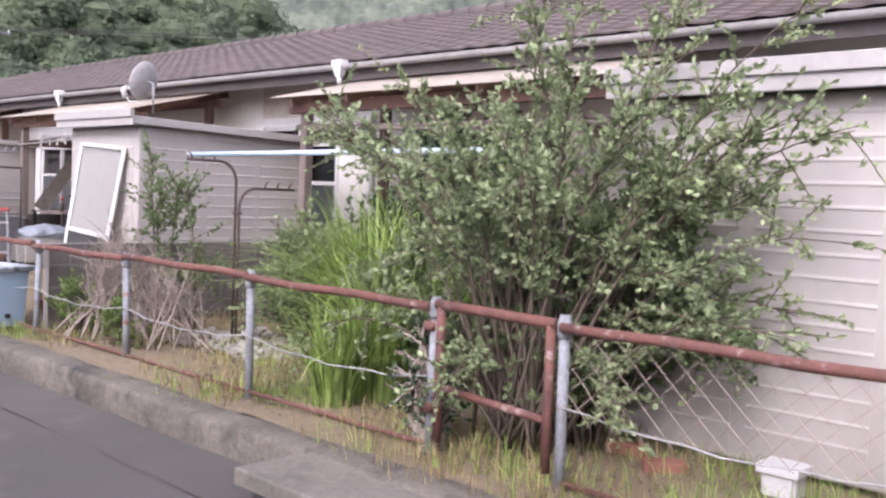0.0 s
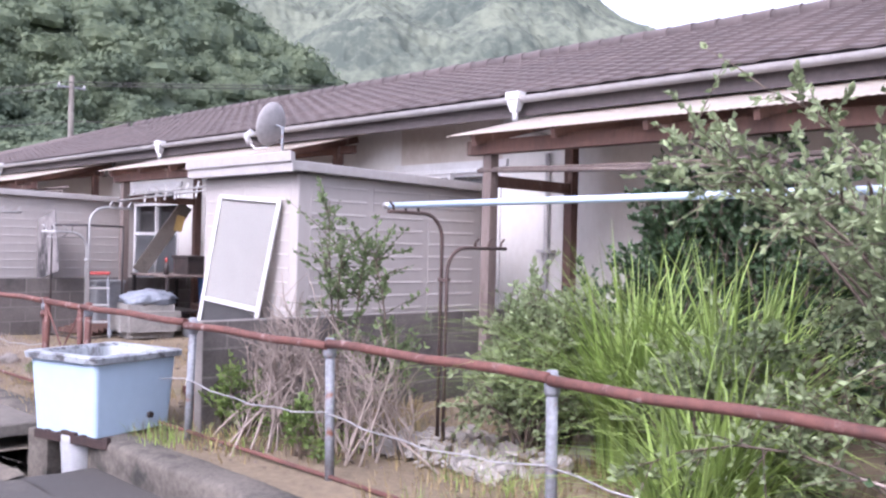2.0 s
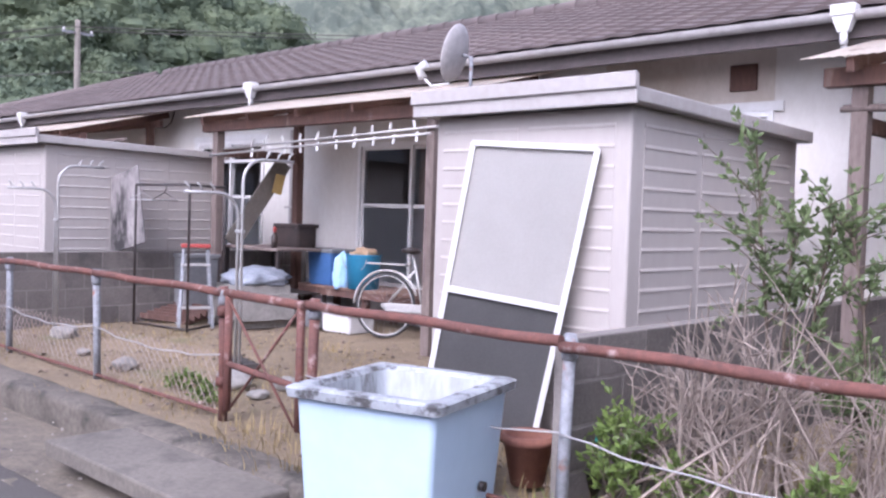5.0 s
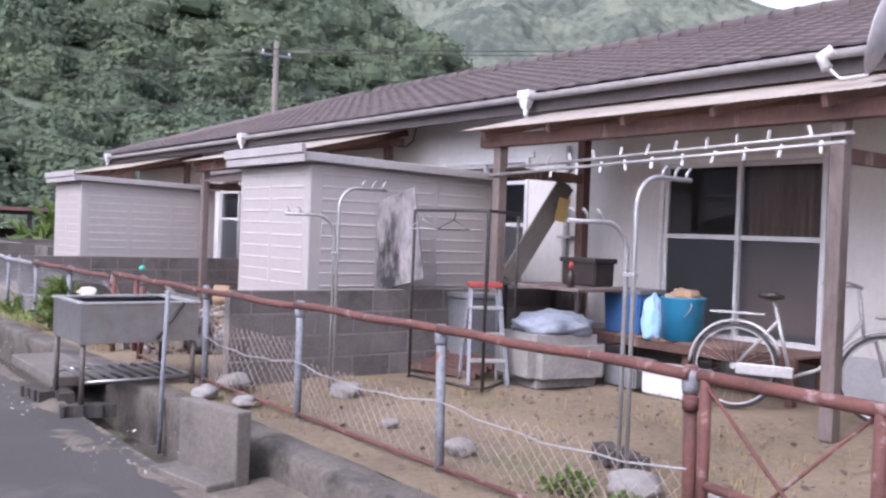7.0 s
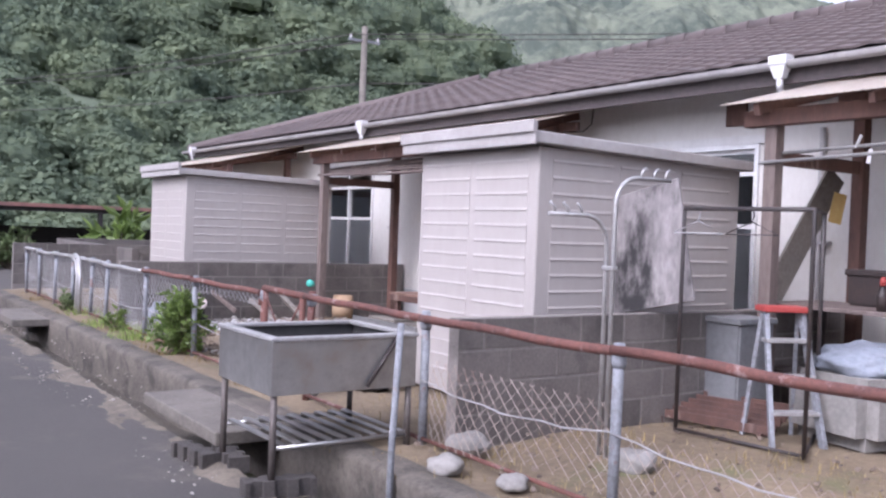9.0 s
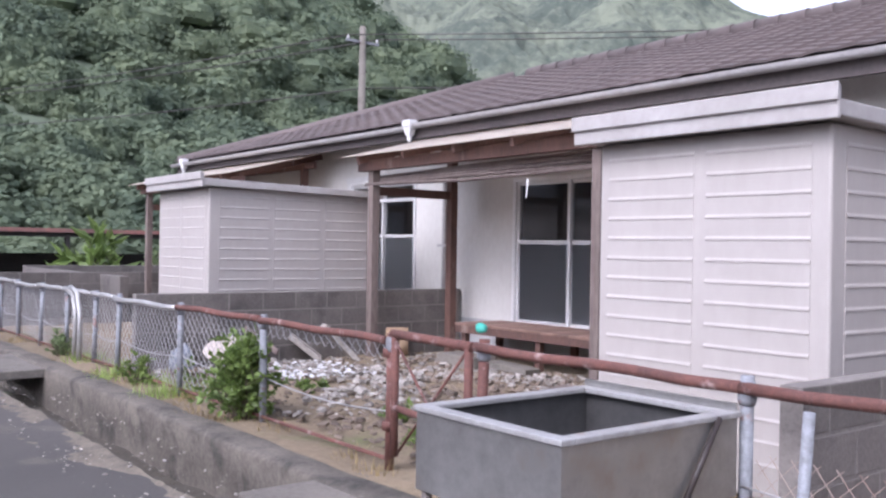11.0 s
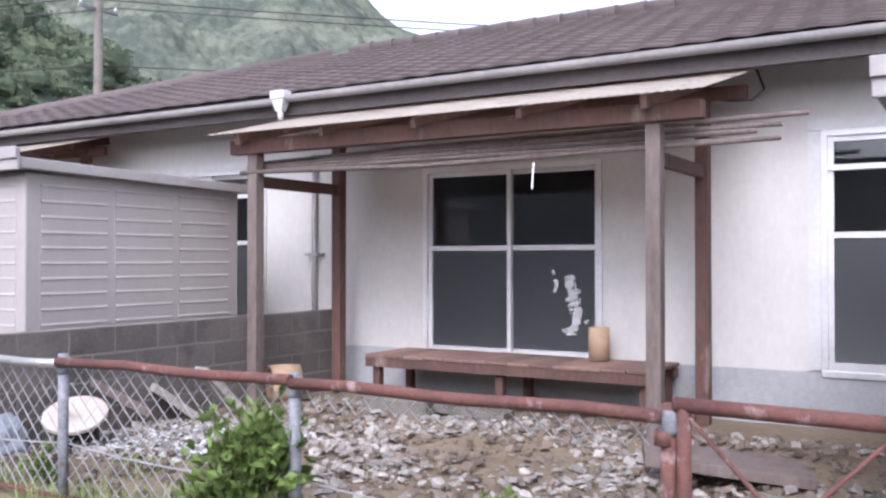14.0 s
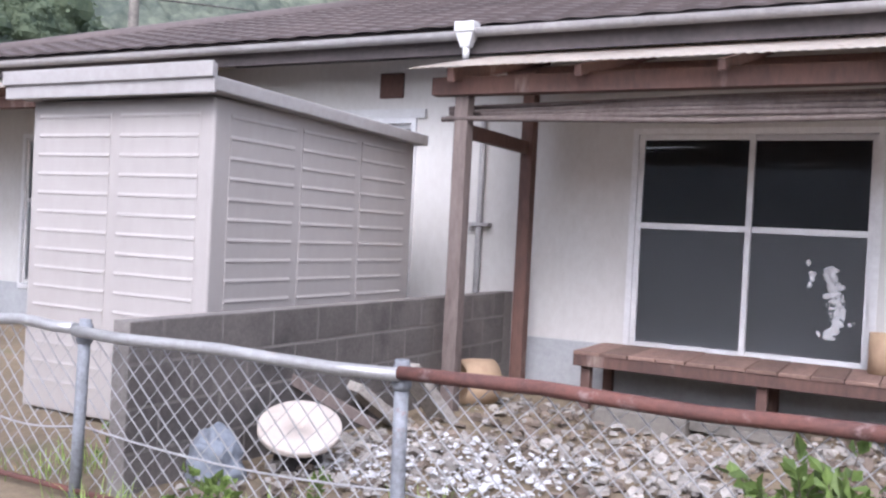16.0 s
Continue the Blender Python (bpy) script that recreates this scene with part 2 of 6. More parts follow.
# ---- ground, road, kerb ----
def uneven(x0, x1, y0, y1, step, rough, z=0.0, seed=0.0):
    nx, ny = max(2, int((x1 - x0) / step)), max(2, int((y1 - y0) / step))
    vs, fs = [], []
    for j in range(ny + 1):
        for i in range(nx + 1):
            x, y = x0 + (x1 - x0) * i / nx, y0 + (y1 - y0) * j / ny
            vs.append((x, y, z + rough * noise.fractal(Vector((x * 1.3 + seed, y * 1.3, seed)), 1.0, 2.0, 4)))
    for j in range(ny):
        for i in range(nx):
            a = j * (nx + 1) + i
            fs.append((a, a + 1, a + nx + 2, a + nx + 1))
    return vs, fs


solid("ground", box(-1500, 1500, -1500, 1500, -0.9, -0.45), M_GROUND, "dull olive earth reaching away to the hills", "ground", kind="structure")
v, f = uneven(-62, 14, -6, 2.46, 0.35, 0.012, ROAD_Z)
solid("road", raw_mesh("road", v, f, M_ROAD, True), None, "worn grey asphalt lane with pale sandy patches", "road", kind="structure")
solid("road_bed", box(-62, 14, -6, 2.44, -0.45, -0.24), M_ROAD, "asphalt edge of the lane", "road", kind="structure")
solid("road_turning", raw_mesh("road_turning", *uneven(-62, -28.05, 2.4, 5.38, 0.35, 0.012, ROAD_Z - 0.004), M_ROAD, True), None, "worn grey asphalt turning at the lane's end", "road", kind="structure")
drift = uneven(-28, -8.2, 1.9, 2.45, 0.06, 0.0, 0.0, 3.0)
drift = ([(x, y, ROAD_Z - 0.05 + 0.06 * (y - 1.9) / 0.55 + 0.035 * noise.fractal(Vector((x * 1.1, y * 3.0, 2.0)), 1.0, 2.0, 3) + 0.016 * noise.fractal(Vector((x * 11, y * 11, 5.0)), 1.0, 2.0, 4)) for x, y, z in drift[0]], drift[1])
solid("sand_drift", raw_mesh("sand_drift", *drift, M_SAND, True), None, "pale sand washed up along the lane edge", "sand", kind="structure")
# Unseen wall behind the camera, added to cut the sky light on the shed fronts.
solid("opposite_wall", box(-60, 14, -6.4, -6.2, -0.4, 3.4), M_PLINTH, "unseen grey wall added across the lane to block sky light", "wall", kind="structure")
solid("ditch", raw_mesh("ditch", *uneven(-28, 14, 2.4, 2.98, 0.12, 0.06, -0.42, 4.0), M_SILT, True), None, "narrow silted ditch beside the lane", "ditch", kind="structure")
solid("road_shoulder", raw_mesh("road_shoulder", *uneven(-8.2, 14, 2.42, 2.93, 0.12, 0.02, ROAD_Z + 0.006, 2.0), M_ROAD, True), None, "asphalt running up to the kerb", "road", kind="structure")
solid("sand_bank", raw_mesh("sand_bank", *uneven(-13.0, -9.0, 2.3, 2.94, 0.06, 0.02, ROAD_Z + 0.006, 6.0), M_SAND, True), None, "pale sand filling the ditch beside the slab", "sand", kind="structure")
kv, kf = [], []
prof = [(2.9, -0.5), (2.89, -0.2), (2.88, -0.03), (2.895, -0.008), (2.92, 0.0), (3.0, 0.003), (3.1, 0.0), (3.13, -0.01), (3.135, -0.3)]
KN = 280
for i in range(KN + 1):
    xx = -28 + 42 * i / KN
    for yy, zz in prof:
        wob = noise.fractal(Vector((xx * 1.4, yy * 4, zz * 4)), 1.0, 2.0, 4)
        kv.append((xx, yy + 0.018 * wob, zz + 0.014 * noise.noise(Vector((xx * 2.1, yy * 3, 7))) * (zz > -0.1)))
n = len(prof)
for i in range(KN):
    for j in range(n - 1):
        kf.append((i * n + j, (i + 1) * n + j, (i + 1) * n + j + 1, i * n + j + 1))
solid("kerb", raw_mesh("kerb", kv, kf, M_KERB, True), None, "low stained concrete kerb wall along the ditch", "kerb", kind="structure")
v, f = uneven(-28, 14, 3.1, 12, 0.12, 0.035, -0.01, 9.0)
solid("yard_ground", raw_mesh("yard_ground", v, f, M_DIRT, True), None, "bare sandy soil of the yards with sparse weeds", "ground", kind="structure")

# ---- terraced house ----
X_W, X_E = -30.0, 8.0
house = thing("terraced_house", (0, 0, 0), "long single-storey white plastered terraced house with brown tiled roof", "house")


def openings(k):
    x = ux(k)
    return [(x + 1.36, x + 3.13, 0.385, 2.09), (x + 4.85, x + 6.5, 0.42, 2.2)]


def wall_piece(*q):
    beige = -10.7 < (q[0] + q[1]) / 2 < -8.9
    part("wall", box(*q), M_BEIGE if beige else M_PLASTER, house, "beige weathered wall" if beige else "")


holes = sorted(o for k in range(-1, 5) for o in openings(k) if X_W < o[0] and o[1] < X_E)
x = X_W + 0.6
for x0, x1, z0, z1 in holes:
    wall_piece(x, x0, WALL_Y, WALL_Y + 0.14, 0.4, 2.72)
    wall_piece(x0, x1, WALL_Y, WALL_Y + 0.14, 0.4, z0)
    wall_piece(x0, x1, WALL_Y, WALL_Y + 0.14, z1, 2.72)
    x = x1
wall_piece(x, X_E - 0.5, WALL_Y, WALL_Y + 0.14, 0.4, 2.72)
wall_piece(X_W + 0.6, X_W + 0.74, WALL_Y + 0.14, 13.4, 0.4, 2.72)
wall_piece(X_E - 0.64, X_E - 0.5, WALL_Y + 0.14, 13.4, 0.4, 2.72)
wall_piece(X_W + 0.74, X_E - 0.64, 13.26, 13.4, 0.4, 2.72)
part("plinth", box(X_W + 0.62, X_E - 0.52, WALL_Y - 0.012, 13.4, -0.3, 0.398), M_PLINTH, house, "grey painted concrete plinth")
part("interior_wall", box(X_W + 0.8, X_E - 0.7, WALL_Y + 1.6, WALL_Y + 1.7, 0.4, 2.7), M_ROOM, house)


def window(k, x0, x1, z0, z1):
    w = part("window", box(x0, x1, WALL_Y - 0.03, WALL_Y + 0.1, z0 - 0.05, z0, 0.006), M_FRAME, house, "aluminium sliding window with dark panes")
    t, mid = 0.045, (x0 + x1) / 2
    fr = bmesh.new()
    quad_box(fr, x0, x0 + t, WALL_Y - 0.025, WALL_Y + 0.09, z0, z1)
    quad_box(fr, x1 - t, x1, WALL_Y - 0.025, WALL_Y + 0.09, z0, z1)
    quad_box(fr, x0 + t, x1 - t, WALL_Y - 0.025, WALL_Y + 0.09, z1 - t, z1)
    part("frame", fr, M_FRAME, w)
    if z1 > 2.1:
        part("transom", box(x0 + t, x1 - t, WALL_Y - 0.022, WALL_Y + 0.085, z1 - 0.3, z1 - 0.26), M_FRAME, w)
    zm = z0 + (z1 - z0) * 0.55
    for i, (a, b) in enumerate(((x0 + t, mid + 0.02), (mid - 0.02, x1 - t))):
        y = WALL_Y + 0.005 + 0.035 * i
        sash = bmesh.new()
        for q in ((a, a + 0.04, z0, z1 - t), (b - 0.04, b, z0, z1 - t), (a + 0.04, b - 0.04, z0, z0 + 0.06), (a + 0.04, b - 0.04, z1 - t - 0.04, z1 - t), (a + 0.04, b - 0.04, zm, zm + 0.045)):
            quad_box(sash, q[0], q[1], y, y + 0.03, q[2], q[3])
        part("sash", sash, M_FRAME, w)
        for p0, p1 in ((z0 + 0.06, zm), (zm + 0.045, z1 - t - 0.04)):
            pane = part("pane", box(a + 0.04, b - 0.04, y + 0.012, y + 0.018, p0, p1), M_FROST if p0 < 1 else M_GLASS, w, "frosted lower pane" if p0 < 1 else "clear upper pane")
            pane.visible_shadow = False


for k in range(-1, 5):
    for o in openings(k):
        if X_W < o[0] and o[1] < X_E:
            window(k, *o)

# roof
EAVE_Y, EAVE_Z, RIDGE_Y, RIDGE_Z = 7.02, 2.805, 10.9, 4.19
SL = (RIDGE_Z - EAVE_Z) / (RIDGE_Y - EAVE_Y)
hip, RUN = RIDGE_Y - EAVE_Y, 5.2
roof = bmesh.new()
N_Y = 2 * RIDGE_Y - EAVE_Y
pts = {"a": (X_W, EAVE_Y, EAVE_Z), "b": (X_E, EAVE_Y, EAVE_Z), "c": (X_E, N_Y, EAVE_Z), "d": (X_W, N_Y, EAVE_Z), "e": (X_W + RUN, RIDGE_Y, RIDGE_Z), "f": (X_E - hip, RIDGE_Y, RIDGE_Z)}
rv = {q: roof.verts.new(p) for q, p in pts.items()}
for q in ("abfe", "bcf", "cdef", "dae", "dcba"):
    roof.faces.new([rv[i] for i in q])
part("roof", roof, M_EAVE, house)
part("fascia", box(X_W + 0.02, X_E - 0.02, EAVE_Y + 0.02, EAVE_Y + 0.05, EAVE_Z - 0.2, EAVE_Z - 0.005), M_EAVE, house, "dark brown fascia board")
gut = bmesh.new()
GS = 7
for x0, x1, dz in ((X_W, ux(3) + 0.24, -0.02), (ux(3) + 0.24, X_E, 0.0)):
    ring = [[gut.verts.new((xx, EAVE_Y - 0.06 + 0.058 * math.cos(a), EAVE_Z - 0.03 + dz + 0.06 * math.sin(a))) for a in [math.pi + math.pi * i / GS for i in range(GS + 1)]] for xx in (x0, x1)]
    for i in range(GS):
        gut.faces.new((ring[0][i], ring[0][i + 1], ring[1][i + 1], ring[1][i])).smooth = True
part("gutter", gut, M_GUTTER, house, "grey half-round gutter")


# sheds
def shed(at):
    s = thing("storage_shed", at, "cream ribbed steel storage shed with flat overhanging roof", "shed", "sheds before the terrace")
    W, D, H = 1.45, 2.16, 1.86
    part("body", box(-W, 0, 0, D, 0.0, H, 0.015), M_SIDING, s)
    cap = box(-W - 0.09, 0.09, -0.1, D + 0.05, H + 0.01, H + 0.09, 0.008)
    for vert in cap.verts:
        vert.co.z -= max(0.0, vert.co.y) * 0.02
    part("roof", cap, M_CAP, s, "pale brownish roof edge")
    part("fascia", box(-W - 0.1, 0.1, -0.13, -0.102, H - 0.005, H + 0.15, 0.008), M_CAP, s, "pale brownish front fascia")
    part("fascia_lip", box(-W - 0.105, 0.105, -0.15, -0.13, H + 0.075, H + 0.16, 0.006), M_CAP, s)

    def panel(width, rows=15):
        bm = bmesh.new()
        step = (H - 0.16) / rows
        prof = []
        for i in range(rows):
            z = 0.08 + i * step
            prof += [(0.002, z), (0.003, z + step * 0.76), (0.008, z + step * 0.775), (0.0075, z + step * 0.86), (0.003, z + step * 0.93)]
        prof.append((0.002, 0.08 + rows * step))
        a = [[bm.verts.new((xx, -d, z)) for d, z in prof] for xx in (0, width)]
        for i in range(len(prof) - 1):
            bm.faces.new((a[0][i], a[1][i], a[1][i + 1], a[0][i + 1]))
        for c in a:
            b = [bm.verts.new((c[0].co.x, 0.004, c[0].co.z)), bm.verts.new((c[0].co.x, 0.004, c[-1].co.z))]
            bm.faces.new(list(c) + [b[1], b[0]])
        return mesh_of("panel", bm, M_SIDING)

    pf, ps = panel(0.6), panel(0.58)
    for xx in (-1.38, -0.7):
        part("panel", pf, None, s, at=(xx, 0, 0))
    for yy in (0.13, 0.79, 1.45):
        part("panel", ps, None, s, at=Matrix.Translation((0, yy, 0)) @ Matrix.Rotation(radians(90), 4, "Z"))
        part("panel", ps, None, s, at=Matrix.Translation((-W, yy + 0.58, 0)) @ Matrix.Rotation(radians(-90), 4, "Z"))
    return s


first_shed = shed((ux(0), SHED_Y, 0.02))
for k in range(1, 4):
    copy_thing(first_shed, Matrix.Translation((ux(k), SHED_Y + (0.13 if k == 1 else 0.0), 0.02)))


# awnings
def awning(at, label):
    a = thing("porch_awning", at, label, "awning", "porch awnings")
    L, R = 0.63, 4.07
    for xx, yy, top in ((L, 6.16, 2.14), (R, 6.16, 2.14), (L, 7.3, 2.5), (R, 7.3, 2.5)):
        part("post", beam((xx, yy, 0), (xx, yy, top), 0.1, 0.1), M_GREYWOOD if yy < 7 else M_TIMBER, a)
        if yy < 7:
            part("rail", beam((xx, yy + 0.05, 1.9), (xx, 7.25, 1.9), 0.045, 0.1), M_TIMBER, a)
            part("rafter", beam((xx, 5.93, 2.23), (xx, 7.6, 2.65), 0.05, 0.09), M_TIMBER, a)
    for xx in (1.5, 2.35, 3.2):
        part("rafter", beam((xx, 5.93, 2.23), (xx, 7.6, 2.65), 0.045, 0.07), M_TIMBER, a)
    part("beam", beam((0.42, 6.12, 2.185), (4.4, 6.12, 2.185), 0.1, 0.12), M_TIMBER, a)
    part("beam", beam((0.42, 7.3, 2.48), (4.4, 7.3, 2.48), 0.06, 0.1), M_TIMBER, a)
    vs, fs, n = [], [], 260
    for i in range(n + 1):
        xx = 0.35 + 4.1 * i / n
        dz = 0.004 * math.sin(2 * math.pi * xx / 0.063)
        for yy, zz in ((5.88, 2.275), (7.62, 2.718)):
            vs += [(xx, yy, zz + dz), (xx, yy, zz + dz + 0.004)]
    for i in range(n):
        b = 4 * i
        fs += [(b, b + 4, b + 6, b + 2), (b + 1, b + 3, b + 7, b + 5), (b, b + 1, b + 5, b + 4), (b + 2, b + 6, b + 7, b + 3)]
    part("roof_sheet", raw_mesh("roof_sheet", vs, fs, M_SHEET, True), None, a, "off-white corrugated plastic sheet")
    return a


first_awning = awning((ux(0), 0, 0), "brown timber porch awning with off-white corrugated plastic roof")
for k in range(1, 5):
    copy_thing(first_awning, Matrix.Translation((ux(k), 0, 0)))

# ---- more materials ----
M_LEAF = mat("shrub leaf", (0.19, 0.24, 0.11), (0.1, 0.14, 0.058), 0.6, scale=2.5, fine=30, bump=0, island=0.35, trans=0.35)
M_LEAFPALE = mat("pale shrub leaf", (0.31, 0.36, 0.19), (0.18, 0.225, 0.115), 0.6, scale=2.5, fine=30, bump=0, island=0.35, trans=0.35)
M_LEAFDARK = mat("dark juniper leaf", (0.05, 0.085, 0.035), (0.025, 0.05, 0.02), 0.65, scale=2.5, fine=30, bump=0, island=0.4, trans=0.15)
M_LEAFBRIGHT = mat("bright leaf", (0.2, 0.27, 0.07), (0.09, 0.14, 0.04), 0.5, scale=4, fine=30, bump=0, island=0.35, trans=0.3)
M_GRASS = mat("green grass blade", (0.33, 0.43, 0.12), (0.18, 0.26, 0.065), 0.55, scale=2, fine=20, bump=0, island=0.45, trans=0.3)
M_STRAW = mat("dry grass blade", (0.34, 0.26, 0.13), (0.17, 0.13, 0.06), 0.8, scale=2, fine=20, bump=0, island=0.4, trans=0.1)
M_BARK = mat("grey brown bark", (0.15, 0.115, 0.085), (0.07, 0.052, 0.04), 0.9, scale=8, fine=50, bump=0.4)
M_TWIG = mat("dead twig", (0.38, 0.315, 0.27), (0.19, 0.15, 0.125), 0.9, scale=6, fine=40, bump=0.2)
M_FOREST = mat("hillside foliage", (0.18, 0.215, 0.13), (0.08, 0.108, 0.08), 0.85, scale=0.065, amount=0.24, fine=0.5, bump=0, island=0.12, trans=0.35, spec=0.1)
# Far foliage has the haze of distance mixed into its base colour, as grey.
M_RIDGE = mat("haze-greyed distant foliage", (0.15, 0.163, 0.122), (0.072, 0.085, 0.07), 0.9, scale=0.022, amount=0.16, fine=0.14, bump=0, spec=0.05)
M_FORESTIN = mat("undergrowth", (0.12, 0.145, 0.095), (0.075, 0.095, 0.062), 0.9, scale=0.3, fine=3, bump=0)
M_POLE = mat("dull aluminium pole", (0.45, 0.44, 0.43), (0.28, 0.265, 0.25), 0.45, metal=0.4, scale=4, fine=30, bump=0.05, stain=(0.3, 0.2, 0.14), stain_scale=6, stain_at=0.62)
M_BLUEPOLE = mat("pale blue pole", (0.5, 0.6, 0.72), (0.4, 0.5, 0.62), 0.35, scale=3, fine=20, bump=0.02)
M_BLACK = mat("black painted metal", (0.022, 0.021, 0.022), (0.05, 0.035, 0.03), 0.5, scale=6, fine=40, bump=0.1)
M_BLUE = mat("blue plastic", (0.06, 0.13, 0.3), (0.04, 0.1, 0.22), 0.45, scale=3, fine=20, bump=0.03)
M_TEAL = mat("teal plastic", (0.04, 0.26, 0.42), (0.03, 0.19, 0.33), 0.45, scale=3, fine=20, bump=0.03)
M_BAG = mat("light blue plastic bag", (0.36, 0.55, 0.72), (0.25, 0.42, 0.6), 0.4, scale=6, fine=30, bump=0.3)
M_RED = mat("red plastic", (0.36, 0.06, 0.05), (0.26, 0.045, 0.04), 0.5, scale=4, fine=30, bump=0.05)
M_YELLOW = mat("yellow paper", (0.4, 0.28, 0.1), (0.3, 0.2, 0.07), 0.8, scale=4, fine=30, bump=0.05)
M_GREYPL = mat("grey plastic", (0.21, 0.212, 0.215), (0.12, 0.12, 0.122), 0.5, scale=3, fine=20, bump=0.05)
M_TARP = mat("pale grey tarpaulin", (0.26, 0.28, 0.32), (0.13, 0.145, 0.17), 0.55, scale=5, fine=25, bump=0.4)
M_RUBBLE = mat("broken plaster rubble", (0.41, 0.38, 0.345), (0.14, 0.118, 0.1), 0.92, scale=2.0, fine=25, bump=0.4, island=0.35)
M_RUBDARK = mat("brown rubble", (0.2, 0.155, 0.12), (0.09, 0.07, 0.056), 0.95, scale=2.0, fine=25, bump=0.5, island=0.35)
M_STONE = mat("pale stone", (0.3, 0.28, 0.26), (0.17, 0.16, 0.145), 0.9, scale=4, fine=30, bump=0.4)
M_DISC = mat("pale disc", (0.52, 0.455, 0.4), (0.42, 0.36, 0.31), 0.75, scale=4, fine=30, bump=0.1)
M_CARD = mat("tan clay", (0.42, 0.3, 0.19), (0.3, 0.2, 0.13), 0.85, scale=5, fine=30, bump=0.2)
M_REDROOF = mat("faded red roofing", (0.28, 0.12, 0.1), (0.14, 0.09, 0.08), 0.8, scale=1, fine=8, bump=0.2)
M_DARKWOOD = mat("dark aged boards", (0.05, 0.043, 0.04), (0.025, 0.022, 0.022), 0.9, scale=2, fine=20, bump=0.3)
M_CURTAIN = mat("brown curtain", (0.3, 0.2, 0.15), (0.17, 0.11, 0.085), 0.9, scale=1.5, fine=10, bump=0.1, stretch=(4, 4, 0.2))
M_SCREEN = mat("frosted panel", (0.55, 0.53, 0.5), (0.48, 0.46, 0.43), 0.5, scale=3, fine=60, bump=0.1)
M_NET = mat("dark insect mesh", (0.13, 0.125, 0.125), (0.09, 0.087, 0.087), 0.8, scale=3, fine=80, bump=0.2)
M_WASHED = mat("weathered board", (0.34, 0.31, 0.3), (0.1, 0.09, 0.09), 0.9, scale=3.5, fine=16, bump=0.2, stretch=(1, 1.6, 0.5), stain=(0.03, 0.028, 0.028), stain_scale=2.2, stain_at=0.5, stain_soft=0.12)
M_GREENPL = mat("green plastic", (0.05, 0.34, 0.26), (0.04, 0.25, 0.2), 0.5, scale=4, fine=30, bump=0.05)
M_TORN = mat("torn white paper", (0.62, 0.62, 0.63), (0.4, 0.39, 0.39), 0.8, scale=8, fine=40, bump=0.1)
M_RUBBER = mat("black rubber", (0.02, 0.02, 0.021), (0.035, 0.033, 0.032), 0.8, scale=6, fine=40, bump=0.1)
M_BRICK = mat("red brick", (0.34, 0.15, 0.1), (0.2, 0.09, 0.07), 0.9, scale=6, fine=40, bump=0.4)

M_DARKRUST = mat("black flaking rust", (0.06, 0.035, 0.03), (0.025, 0.018, 0.017), 0.9, scale=8, fine=40, bump=0.5)
M_OLDRUST = mat("dull brown rust", (0.1, 0.062, 0.052), (0.05, 0.036, 0.032), 0.85, scale=6, fine=40, bump=0.3)
M_LEG = mat("tarnished steel", (0.15, 0.13, 0.118), (0.07, 0.056, 0.05), 0.6, metal=0.3, scale=6, fine=40, bump=0.1)
M_CINDER = mat("dark cinder block", (0.085, 0.075, 0.068), (0.04, 0.035, 0.032), 0.95, scale=4, fine=50, bump=0.7)
# The dark reflection inside the steel basin is put into this colour.
M_BASINDARK = mat("sink inside darkened as reflection", (0.07, 0.068, 0.066), (0.035, 0.034, 0.034), 0.5, scale=4, fine=25, bump=0.1)
rnd = random.Random(5)


# ---- eaves and downpipe heads ----
def hopper(x):
    h = thing("rainwater_hopper", (x, EAVE_Y - 0.08, EAVE_Z - 0.23), "white plastic rainwater hopper under the gutter", "rain hopper", "rainwater hoppers")
    b = bmesh.new()
    quad_box(b, -0.085, 0.085, -0.06, 0.06, 0.17, 0.25, 0.008)
    lower = quad_box(b, -0.075, 0.075, -0.05, 0.05, 0.06, 0.168)
    for vert in lower[:4]:
        vert.co.x *= 0.5
        vert.co.y *= 0.6
    part("bowl", b, M_PVC, h)
    part("outlet", tube([(0, 0, -0.03), (0, 0.0, 0.07)], 0.028, 10), M_PVC, h)
    part("bend", tube([(0, 0, -0.02), (0, 0.08, -0.09), (0, 0.6, -0.14)], 0.024, 8), M_PVC, h)
    return h


hop = hopper(ux(0) + 0.24)
for k, dx in ((1, 0.21), (2, 0.1), (3, 0.22), (4, 0.22)):
    copy_thing(hop, Matrix.Translation((ux(k) + dx, EAVE_Y - 0.08, EAVE_Z - 0.23)))
for k in range(5):
    part("downpipe", tube([(ux(k) + 0.08, WALL_Y - 0.05, 2.3), (ux(k) + 0.08, WALL_Y - 0.05, 0.02)], 0.026, 10), M_GUTTER, house, "grey wall downpipe")
    part("bracket", box(ux(k) - 0.02, ux(k) + 0.18, WALL_Y - 0.08, WALL_Y - 0.003, 1.28, 1.31), M_GUTTER, house)
    part("wall_vent", box(ux(k) - 0.98, ux(k) - 0.74, WALL_Y - 0.03, WALL_Y - 0.002, 2.38, 2.6, 0.008), M_TIMBER, house, "small brown louvred wall vent")
    for xx in (0.95, 2.6, 3.3, 3.45):
        part("soffit_tag", box(ux(k) + xx, ux(k) + xx + 0.1, EAVE_Y + 0.3, EAVE_Y + 0.34, EAVE_Z - 0.012, EAVE_Z - 0.003), M_PVC, house, "small white soffit vent")
